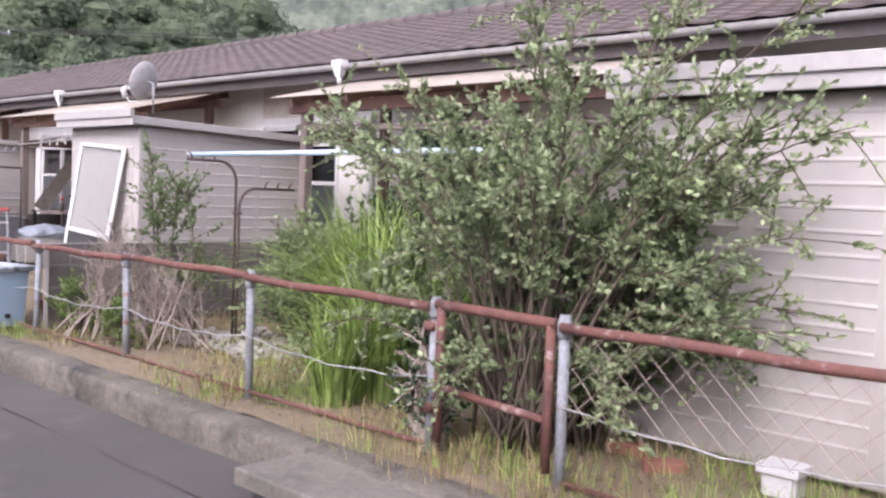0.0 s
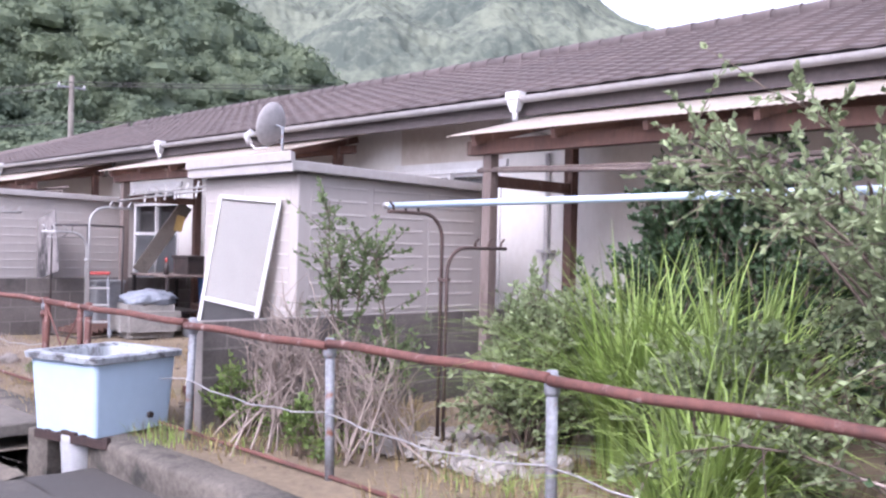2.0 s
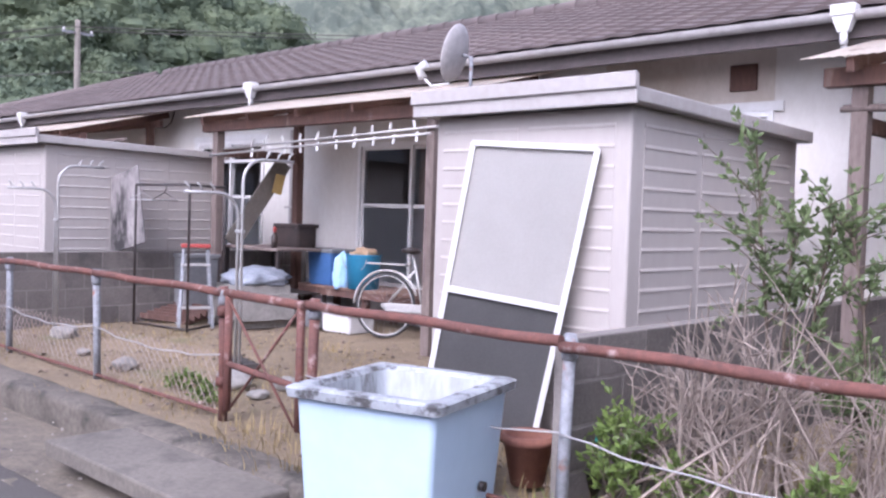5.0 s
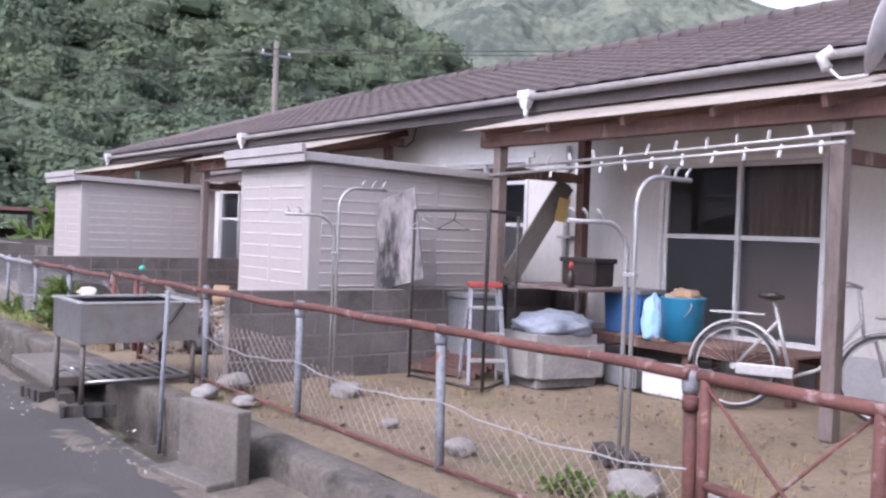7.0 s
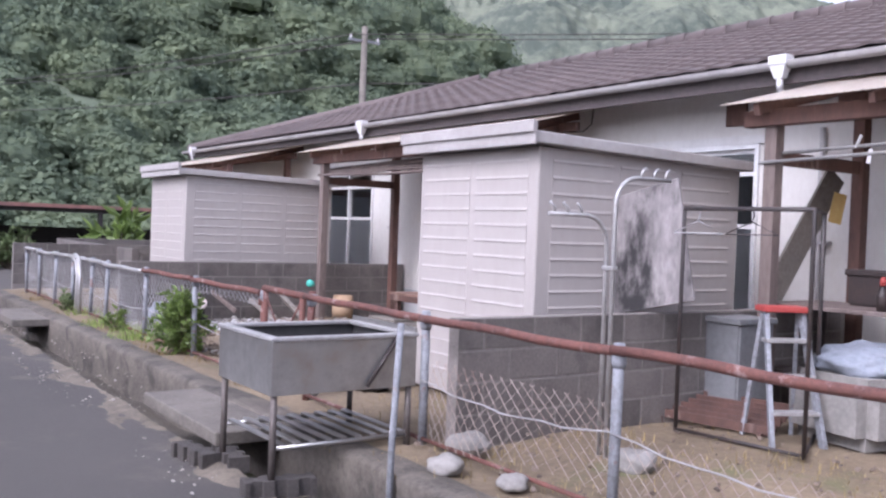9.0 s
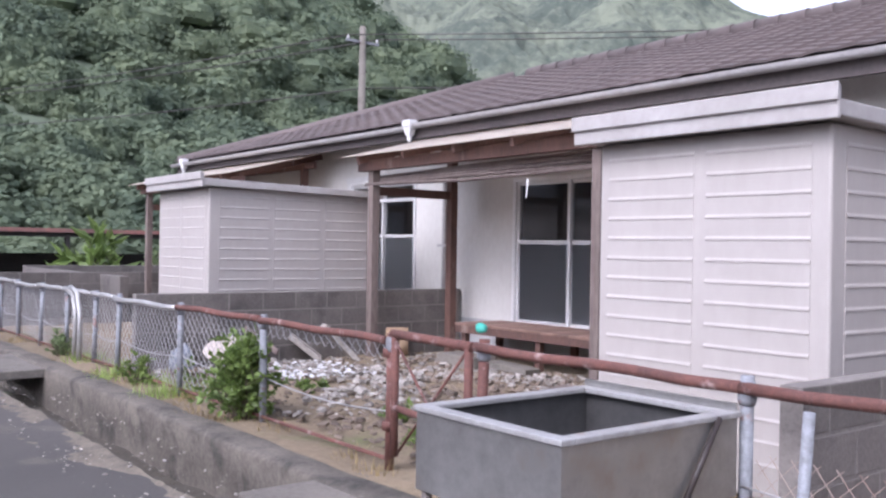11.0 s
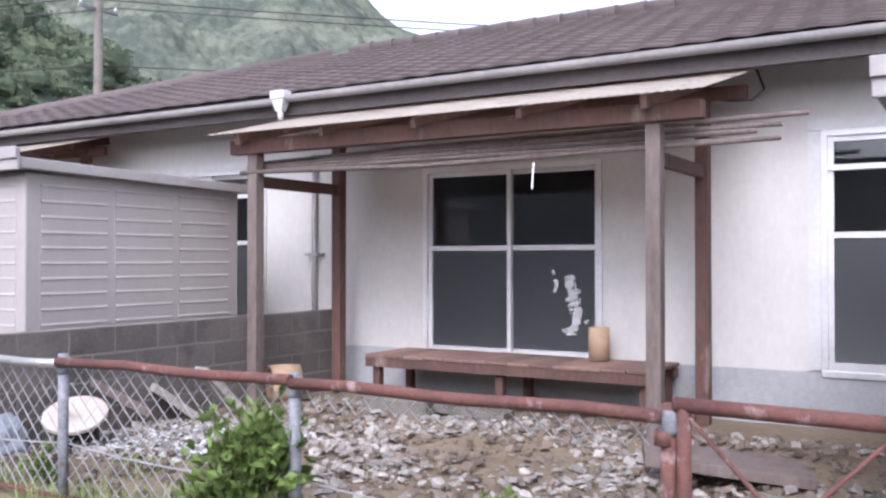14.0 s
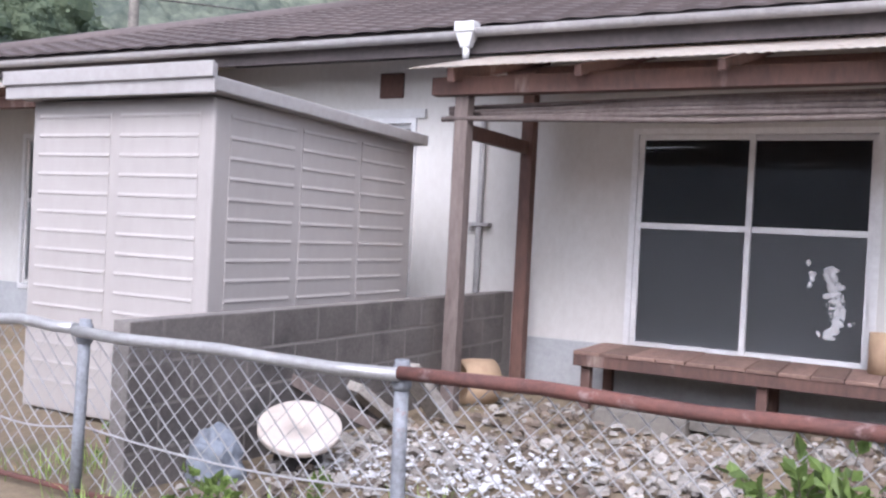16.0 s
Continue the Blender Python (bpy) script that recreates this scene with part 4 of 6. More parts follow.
def porch_bench(x0, x1, y0, y1, z, label):
    b = thing("porch_bench", (0, 0, 0), label, "bench", "porch benches")
    n = 13
    w = (x1 - x0) / n
    slat = mesh_of("slat", box(0.004, w - 0.004, 0, y1 - y0, 0, 0.025, 0.003), M_BENCH)
    for i in range(n):
        part("slat", slat, None, b, at=Matrix.Translation((x0 + i * w, y0, z - 0.025 + rnd.uniform(-0.003, 0.003))))
    part("front_rail", box(x0, x1, y0 + 0.01, y0 + 0.05, z - 0.11, z - 0.027, 0.004), M_TIMBER, b)
    part("back_rail", box(x0, x1, y1 - 0.08, y1 - 0.04, z - 0.11, z - 0.027, 0.004), M_TIMBER, b)
    for i in range(3):
        xx = x0 + 0.08 + (x1 - x0 - 0.16) * i / 2
        for yy in (y0 + 0.06, y1 - 0.12):
            part("leg", box(xx - 0.035, xx + 0.035, yy, yy + 0.07, 0.0, z - 0.027, 0.004), M_TIMBER, b)
    return b


porch_bench(ux(3) + 1.22, ux(3) + 3.8, 6.9, 7.6, 0.42, "long low brown plank bench under the window")
porch_bench(ux(2) + 1.1, ux(2) + 3.3, 6.98, 7.6, 0.41, "low brown plank bench loaded with plastic bins")
porch_bench(ux(1) + 1.22, ux(1) + 3.6, 6.9, 7.6, 0.41, "low brown plank bench under the window")

tbl = thing("work_table", (0, 0, 0), "low grey table with clutter before the porch post", "table")
part("top", box(-15.0, -13.92, 6.35, 7.1, 0.8, 0.83, 0.004), M_GREYWOOD, tbl)
for x in (-14.96, -13.96):
    for y in (6.39, 7.06):
        part("leg", box(x - 0.02, x + 0.02, y - 0.02, y + 0.02, 0, 0.8), M_BLACK, tbl)
part("shelf", box(-14.96, -13.96, 6.4, 7.05, 0.3, 0.32), M_BLACK, tbl)


def crate(name, x0, x1, y0, y1, z0, z1, material, label, category, lid=None, taper=0.04):
    c = thing(name, ((x0 + x1) / 2, (y0 + y1) / 2, z0), label, category)
    w, d, h = (x1 - x0) / 2, (y1 - y0) / 2, z1 - z0
    b = bmesh.new()
    q = quad_box(b, -w, w, -d, d, 0, h)
    for vert in q[:4]:
        vert.co.x *= 1 - taper * 2
        vert.co.y *= 1 - taper * 2
    bmesh.ops.bevel(b, geom=b.edges[:], offset=0.015, segments=2, affect="EDGES")
    part("body", b, material, c)
    part("rim", box(-w - 0.015, w + 0.015, -d - 0.015, d + 0.015, h - 0.035, h + 0.01, 0.008), lid or material, c)
    return c


crate("storage_bin", -14.2, -13.75, 6.98, 7.32, 0.41, 0.82, M_BLUE, "blue plastic storage bin with grey lid on the bench", "bin", M_GREYPL)
crate("black_case", -14.6, -14.15, 6.8, 7.08, 0.83, 1.09, M_BLACK, "black plastic case on the work table", "case", M_BLACK, 0.01)
crate("planter_box", -13.75, -13.35, 6.5, 6.75, 0.0, 0.24, M_GREYPL, "grey plastic planter box on the soil", "planter", M_GREYPL)
crate("styrofoam_box", -13.25, -12.8, 6.45, 6.8, 0.0, 0.22, M_PVC, "white foam box on the soil below the bench", "box", M_PVC, 0.01)
crate("grey_locker", -15.15, -14.75, 5.75, 6.15, 0.0, 0.72, M_GREYPL, "grey plastic storage tub standing by the block wall", "storage tub", M_GREYPL, 0.03)
bucket = thing("bucket", (-13.36, 7.12, 0.41), "teal blue plastic bucket filled with a bag on the bench", "bucket")
part("body", lathe([(0.17, 0), (0.2, 0.37), (0.21, 0.38), (0.195, 0.385), (0.17, 0.33)], 24), M_TEAL, bucket)
part("handle", tube([(0.2 * math.cos(a), -0.14, 0.34 - 0.15 * math.sin(a)) for a in [math.pi * i / 10 for i in range(11)]], 0.005, 6), M_WIRE, bucket)


def lump(name, at, sx, sy, sz, material, label, category, rough=0.3, seed=0.0):
    b = bmesh.new()
    bmesh.ops.create_icosphere(b, subdivisions=4, radius=1)
    for vert in b.verts:
        k = 1 + rough * noise.fractal(vert.co * 2.2 + Vector((seed, 0, 0)), 1.0, 2.0, 4)
        vert.co = Vector((vert.co.x * sx * k, vert.co.y * sy * k, max(vert.co.z, -0.55) * sz * k + 0.5 * sz))
    for face in b.faces:
        face.smooth = True
    return solid(name, b, material, label, category, at=at)


lump("plastic_bag", (-13.64, 7.05, 0.41), 0.1, 0.12, 0.25, M_BAG, "light blue full plastic bag leaning by the bucket", "bag", 0.25, 3)
lump("bag_in_bucket", (-13.36, 7.12, 0.71), 0.16, 0.16, 0.1, M_CARD, "crumpled tan bag stuffed in the bucket", "bag", 0.3, 6)
trough = bmesh.new()
q = quad_box(trough, -0.36, 0.36, -0.4, 0.4, 0, 0.45)
bmesh.ops.bevel(trough, geom=trough.edges[:], offset=0.09, segments=4, affect="EDGES")
solid("concrete_trough", trough, M_STONE, "squat grey concrete trough on the soil", "trough", at=pose(-14.0, 6.1, 0.0, 0, 0, -10))
lump("tarpaulin", (-14.02, 6.15, 0.44), 0.34, 0.38, 0.13, M_TARP, "pale grey crumpled tarpaulin over the trough", "tarpaulin", 0.22, 9)


def stepladder(x, y, rz):
    s = thing("stepladder", pose(x, y, 0, 0, 0, rz), "folded aluminium stepladder with red top leaning by the rack", "stepladder")
    for sx in (-0.17, 0.17):
        part("rail", beam((sx, 0, 0), (sx * 0.7, 0.26, 0.84), 0.03, 0.05, 0.004), M_GALV, s)
        part("back_rail", beam((sx, 0.42, 0), (sx * 0.7, 0.3, 0.82), 0.025, 0.03, 0.004), M_GALV, s)
    for i in range(3):
        z = 0.2 + i * 0.22
        part("step", box(-0.15, 0.15, 0.26 * z / 0.84 - 0.04, 0.26 * z / 0.84 + 0.05, z, z + 0.025, 0.004), M_POLE, s)
    part("top", box(-0.15, 0.15, 0.2, 0.36, 0.83, 0.87, 0.01), M_RED, s, "red plastic top")
    return s


stepladder(-14.04, 5.43, 62)
extinguisher = thing("red_bottle", (-14.12, 6.45, 0.83), "red-capped spray bottle on the work table", "bottle")
part("bottle", lathe([(0.035, 0), (0.037, 0.12), (0.015, 0.16), (0.015, 0.18)], 16), M_BLACK, extinguisher)
part("cap", lathe([(0.02, 0.175), (0.022, 0.22), (0.01, 0.24)], 16), M_RED, extinguisher)
solid("leaning_plank", beam((-15.05, 6.5, 0.84), (-14.98, 7.2, 1.85), 0.025, 0.22, 0.004), M_CONC, "grey plank leaning between table and wall", "plank")
solid("yellow_card", box(-0.06, 0.06, -0.012, -0.008, 0, 0.24), M_YELLOW, "yellow paper tag on the leaning plank", "card", at=pose(-14.86, 7.0, 1.45, 0, 12, 70))


def bicycle(at):
    b = thing("bicycle", at, "silver city bicycle with rear rack leaning at the porch", "bicycle")
    R = 0.33

    def wheel(x):
        w = part("wheel", tube([(x + (R - 0.03) * math.cos(a), 0, R + (R - 0.03) * math.sin(a)) for a in [2 * math.pi * i / 36 for i in range(37)]], 0.01, 6, caps=False), M_POLE, b, "steel rim")
        part("tyre", tube([(x + (R - 0.014) * math.cos(a), 0, R + (R - 0.014) * math.sin(a)) for a in [2 * math.pi * i / 36 for i in range(37)]], 0.016, 8, caps=False), M_RUBBER, w, "black tyre")
        sp = bmesh.new()
        for i in range(24):
            a = 2 * math.pi * i / 24
            tube([(x, 0.02 * (-1) ** i, R), (x + (R - 0.03) * math.cos(a), 0, R + (R - 0.03) * math.sin(a))], 0.0015, 3, sp)
        part("spokes", sp, M_POLE, w)
        part("hub", tube([(x, -0.05, R), (x, 0.05, R)], 0.025, 10), M_POLE, w)
        part("mudguard", tube([(x + (R + 0.025) * math.cos(a), 0, R + (R + 0.025) * math.sin(a)) for a in [radians(20 + 8 * i) for i in range(21)]], 0.014, 8), M_POLE, b, "silver mudguard")

    wheel(0.0)
    wheel(1.08)
    for p in ([(0, 0.03, R), (0.42, 0, 0.28)], [(0, 0.03, R), (0.32, 0, 0.72)], [(0.42, 0, 0.28), (0.27, 0, 0.86)], [(0.42, 0, 0.28), (0.62, 0, 0.36), (0.9, 0, 0.74)], [(0.92, 0, 0.62), (0.87, 0, 0.98)], [(1.08, 0.04, R), (1.0, 0.04, 0.6), (0.92, 0, 0.66)]):
        part("frame_tube", tube(p, 0.015, 8), M_POLE, b)
    part("saddle", lathe([(0.02, 0), (0.1, 0.02), (0.1, 0.05), (0.02, 0.07)], 14), M_BLACK, b, "black saddle", at=(0.25, 0, 0.86))
    part("handlebar", tube([(0.65, -0.28, 1.0), (0.82, -0.26, 1.02), (0.88, -0.1, 1.0), (0.88, 0.1, 1.0), (0.82, 0.26, 1.02), (0.65, 0.28, 1.0)], 0.012, 8), M_POLE, b)
    part("rear_rack", box(-0.2, 0.22, -0.07, 0.07, 0.74, 0.755), M_POLE, b)
    part("chain_guard", box(0.02, 0.45, -0.06, -0.045, 0.27, 0.36, 0.01), M_POLE, b)
    part("basket", tube([(1.0, -0.15, 0.78), (1.22, -0.15, 0.8), (1.22, 0.15, 0.8), (1.0, 0.15, 0.78)], 0.012, 6), M_POLE, b)
    return b


bicycle(pose(-12.45, 6.6, 0, -5, 0, 22))

# pegs and bars under the awnings
bar = thing("peg_bar", (0, 0, 0), "two thin drying bars hung with white pegs", "drying bar")
for yy, zz in ((6.1, 1.93), (6.0, 1.86)):
    part("bar", tube([(bx + 0.55, yy + 0.1, zz), (bx + 4.2, yy - 0.02, zz + 0.1)], 0.013, 8), M_POLE, bar)
peg = mesh_of("peg", box(-0.012, 0.012, -0.006, 0.006, -0.045, 0.05, 0.003), M_PVC)
for i in range(20):
    u = 0.2 + 0.75 * i / 19 + rnd.uniform(-0.01, 0.01)
    lower = i % 2
    part("peg", peg, None, bar, at=pose(bx + 0.55 + 3.65 * u, (6.1 if lower else 6.2) - 0.12 * u, (1.86 if lower else 1.93) + 0.1 * u + (-0.02 if lower else 0.03), rnd.uniform(-15, 15), rnd.uniform(-20, 20), rnd.uniform(0, 90)))
for k, n, seed in ((3, 6, 3), (1, 2, 8)):
    q = random.Random(seed)
    for i in range(n):
        dz = 0.03 * i
        solid("bamboo_pole", tube([(ux(k) + q.uniform(0.45, 0.75), 6.2 + 0.03 * i - 0.08, 1.96 + dz * 0.5 + q.uniform(0, 0.03)), (ux(k) + 2.3, 6.16 + 0.02 * i, 1.95 + dz + q.uniform(-0.02, 0.02)), (ux(k) + q.uniform(4.1, 5.3), 6.3 + 0.03 * i, 1.97 + dz + q.uniform(-0.01, 0.05))], 0.018, 8), M_GREYWOOD, "weathered bamboo pole stored under the awning", "bamboo pole", "stored bamboo poles")
solid("cloth_strip", box(-0.006, 0.006, -0.003, 0.003, -0.13, 0.05), M_FRAME, "white cloth strip tied to the bamboo poles", "cloth strip", at=pose(ux(3) + 3.22, 6.12, 1.86, 0, 4, 30))


# satellite dish on the awning
def dish(at, yaw):
    d = thing("satellite_dish", at, "round grey-white satellite dish on the porch awning edge", "satellite dish")
    m = Matrix.Translation((0, 0, 0.36)) @ Matrix.Rotation(radians(yaw), 4, "Z") @ Matrix.Rotation(radians(76), 4, "Y")
    b = lathe([(0.02, 0.0), (0.1, 0.008), (0.18, 0.028), (0.25, 0.06), (0.255, 0.062), (0.25, 0.05), (0.18, 0.015), (0.1, -0.008), (0.02, -0.015)], 32)
    b.transform(m)
    part("reflector", b, M_GUTTER, d)
    arm = [m @ Vector(p) for p in ((0.26, 0, 0.04), (0.32, 0, 0.2), (0.24, 0, 0.34))]
    part("arm", tube(arm, 0.012, 8), M_PVC, d)
    part("receiver", tube([m @ Vector((0.27, 0, 0.3)), m @ Vector((0.2, 0, 0.36)), m @ Vector((0.14, 0, 0.3))], 0.04, 10), M_PVC, d, "white receiver head")
    part("mast", tube([(0.08, 0.05, -0.05), (0.08, 0.05, 0.34), m @ Vector((0, 0, -0.02))], 0.016, 8), M_GALV, d)
    return d


dish((-11.12, 6.18, 2.29), 199)

# frosted screen leaning on the shed
sc = thing("screen_panel", (0, 0, 0), "white-framed frosted screen leaning on the shed front", "screen")
P = {"tl": Vector((-9.46, 4.53, 1.71)), "tr": Vector((-8.55, 4.53, 1.65)), "bl": Vector((-9.66, 4.36, 0.03)), "br": Vector((-8.79, 4.36, 0.03))}
ml, mr = P["tl"].lerp(P["bl"], 0.535), P["tr"].lerp(P["br"], 0.55)
for a, b in (("tl", "bl"), ("tr", "br")):
    part("stile", beam(P[a], P[b], 0.028, 0.035, 0.003), M_PVC, sc)
part("rail", beam(P["tl"], P["tr"], 0.03, 0.035, 0.003), M_PVC, sc)
part("rail", beam(ml, mr, 0.028, 0.035, 0.003), M_PVC, sc)
for corners, material, tag in (((P["tl"], P["tr"], mr, ml), M_SCREEN, "frosted upper panel"), ((ml, mr, P["br"], P["bl"]), M_NET, "dark insect mesh lower panel")):
    pn = bmesh.new()
    pn.faces.new([pn.verts.new(p + Vector((0, 0.012, 0))) for p in corners])
    bmesh.ops.solidify(pn, geom=pn.faces[:], thickness=0.006)
    part("panel", pn, material, sc, tag)
pot = thing("flower_pot", (-8.35, 3.75, 0), "brown clay flower pot on the soil by the fence", "pot")
part("pot", lathe([(0.08, 0), (0.12, 0.2), (0.135, 0.2), (0.135, 0.24), (0.11, 0.24), (0.1, 0.1)], 20), M_BRICK, pot)
wat = thing("plant_pot", (-8.02, 3.72, 0), "dark plastic pot with green rim beside the fence post", "pot")
part("pot", lathe([(0.07, 0), (0.1, 0.16), (0.11, 0.16), (0.1, 0.19), (0.08, 0.1)], 18), M_BLACK, wat)
part("handle", tube([(0.1 * math.cos(a), 0, 0.18 + 0.16 * math.sin(a)) for a in [math.pi * i / 10 for i in range(11)]], 0.006, 6), M_GREENPL, wat, "green handle")
for x, y, a in ((-2.5, 4.2, 10), (-2.2, 4.05, 40), (-3.1, 4.1, -20)):
    solid("loose_brick", box(-0.105, 0.105, -0.05, 0.05, 0, 0.06, 0.004), M_BRICK, "red brick lying on the soil", "brick", "loose bricks", at=pose(x, y, -0.01, 0, 0, a))
crate("white_box", -1.72, -1.55, 4.05, 4.2, -0.01, 0.14, M_PVC, "dull pale plastic box on the soil before the shed", "box")

# ---- empty unit's rubble yard ----
dt = thing("stone_table", (-21.84, 4.38, 0), "pale round disc with a hole on a low drum", "round table")
db = lathe([(0.022, 0.24), (0.022, 0.275), (0.2, 0.275), (0.205, 0.27), (0.205, 0.245), (0.195, 0.24), (0.022, 0.24)], 32)
db.transform(Matrix.Translation((0, 0, -0.01)) @ Matrix.Rotation(radians(26), 4, Vector((0.8, 0.6, 0))))
part("disc", db, M_DISC, dt)
part("drum", lathe([(0.13, -0.02), (0.12, 0.06), (0.11, 0.2)], 20), M_DARKWOOD, dt, "dark cable drum core")
stump = thing("cardboard_drum", (-21.9, 6.5, 0), "round tan drum lying by the porch post", "drum")
sb = lathe([(0.16, -0.13), (0.165, 0.0), (0.16, 0.13), (0.12, 0.13), (0.12, 0.1)], 24)
sb.transform(Matrix.Translation((0, 0, 0.17)) @ Matrix.Rotation(radians(90), 4, "X") @ Matrix.Rotation(radians(-35), 4, "Y"))
part("body", sb, M_CARD, stump)
cyl = thing("clay_cylinder", (-19.36, 7.42, 0.42), "upright tan clay pipe on the bench end", "clay pipe")
part("body", lathe([(0.085, 0), (0.085, 0.27), (0.075, 0.27), (0.07, 0.2)], 20), M_CARD, cyl)


def timber_scrap(x, y, z, L, w, rx, rz, material, label):
    return solid("timber_offcut", box(-L / 2, L / 2, -w / 2, w / 2, -0.03, 0.03, 0.006), material, label, "timber", "scrap timber", at=pose(x, y, z, 0, rx, rz))


timber_scrap(-22.0, 5.35, 0.15, 0.42, 0.26, 38, 60, M_RUBBLE, "pale broken board leaning on the rubble")
timber_scrap(-21.85, 5.7, 0.19, 0.55, 0.2, 46, 75, M_RUBBLE, "pale broken board leaning on the rubble")
timber_scrap(-22.0, 4.75, 0.3, 0.7, 0.03, 25, 20, M_GREYWOOD, "thin grey stick on the rubble")
timber_scrap(-17.9, 5.6, 0.1, 0.9, 0.5, 6, 20, M_GREYWOOD, "grey plywood offcut lying on the rubble")
timber_scrap(-17.3, 4.6, 0.08, 0.6, 0.35, 4, -30, M_WASHED, "dark wet board on the rubble")
timber_scrap(-20.2, 6.65, 0.06, 0.8, 0.22, 3, 4, M_CONC, "flat concrete slab piece before the bench")
solid("step_stone", box(-0.3, 0.3, -0.16, 0.16, -0.02, 0.14, 0.02), M_CONC, "rough concrete step before the bench", "step", at=pose(-20.7, 6.55, 0, 0, 0, 3))
lump("black_sack", (-17.0, 4.1, 0.0), 0.16, 0.14, 0.2, M_BLACK, "small black plastic sack on the rubble", "sack", 0.4, 2)
lump("grey_sack", (-22.0, 3.95, 0.0), 0.13, 0.12, 0.16, M_TARP, "pale blue-grey plastic sack behind the fence", "sack", 0.35, 5)


def chips(n, x0, x1, y0, y1, smin, smax, seed, z=0.0, dens=None):
    """Flat broken pieces strewn over a patch of ground."""
    q = random.Random(seed)
    vs, fs = [], []
    made = 0
    while made < n:
        x, y = q.uniform(x0, x1), q.uniform(y0, y1)
        if dens and noise.noise(Vector((x * 0.9, y * 0.9, seed))) < q.uniform(-0.25, 0.6) + 0.12 * (x - x0) / (x1 - x0):
            continue
        made += 1
        s = smin + (smax - smin) * q.random() ** 3
        k = q.randint(4, 6)
        base = len(vs)
        e = Euler((q.gauss(0, 0.3), q.gauss(0, 0.3), q.uniform(0, 6.3))).to_matrix()
        h = s * q.uniform(0.08, 0.3)
        o = Vector((x, y, z + h * 0.5 + q.uniform(-0.01, 0.035)))
        pr = [(q.uniform(0.6, 1.1) * s * math.cos(6.283 * i / k), q.uniform(0.5, 0.9) * s * math.sin(6.283 * i / k)) for i in range(k)]
        for dz, sc_ in ((-h, 1.05), (h, 0.9)):
            vs += [tuple(o + e @ Vector((a * sc_, b * sc_, dz))) for a, b in pr]
        fs.append(tuple(base + i for i in range(k))[::-1])
        fs.append(tuple(base + k + i for i in range(k)))
        fs += [(base + i, base + (i + 1) % k, base + k + (i + 1) % k, base + k + i) for i in range(k)]
    return vs, fs


solid("rubble", raw_mesh("rubble", *chips(4200, -22.0, -16.9, 3.6, 6.9, 0.005, 0.06, 21, 0.0, True), M_RUBBLE), None, "pale broken plaster and tile rubble strewn over the yard", "rubble", kind="stuff")
solid("rubble_brown", raw_mesh("rubble_brown", *chips(3600, -22.0, -16.9, 3.55, 7.0, 0.01, 0.06, 22, -0.01), M_RUBDARK), None, "brown earthy rubble strewn over the yard", "rubble", kind="stuff")
solid("debris_heap", raw_mesh("debris_heap", *chips(420, -6.95, -5.7, 4.05, 4.95, 0.02, 0.11, 27, 0.0), M_RUBBLE), None, "grey broken boards and plaster heaped on the soil", "debris", kind="stuff")
solid("white_rubble", raw_mesh("white_rubble", *chips(420, -21.7, -20.6, 4.3, 5.4, 0.008, 0.035, 29, 0.02), M_TORN), None, "white plaster crumbs heaped on the rubble", "rubble", kind="stuff")
solid("road_grit", raw_mesh("road_grit", *chips(700, -24, -8.5, 2.05, 3.1, 0.006, 0.02, 23, ROAD_Z, True), M_RUBBLE), None, "pale grit and plaster crumbs along the lane edge", "grit", kind="stuff")
solid("yard_litter", raw_mesh("yard_litter", *chips(3200, -15.2, -2.0, 3.2, 6.5, 0.006, 0.028, 24, 0.0), M_RUBDARK), None, "dry leaf litter and small stones on the yard soil", "litter", kind="stuff")


# ---- plants ----
def leaf_mesh(name, spots, material, seed):
    """Pointed folded leaves at (place, direction, length, width)."""
    q = random.Random(seed)
    vs, fs = [], []
    for p, d, L, w in spots:
        d = d.normalized()
        s = d.cross(Vector((q.uniform(-1, 1), q.uniform(-1, 1), q.uniform(-1, 1)))).normalized()
        up = s.cross(d) * (0.25 * L)
        b = len(vs)
        mid = p + d * (L * 0.5)
        vs += [tuple(p), tuple(mid + s * w + up * 0.5), tuple(p + d * L), tuple(mid - s * w + up * 0.5)]
        fs += [(b, b + 1, b + 2), (b, b + 2, b + 3)]
    return raw_mesh(name, vs, fs, material)


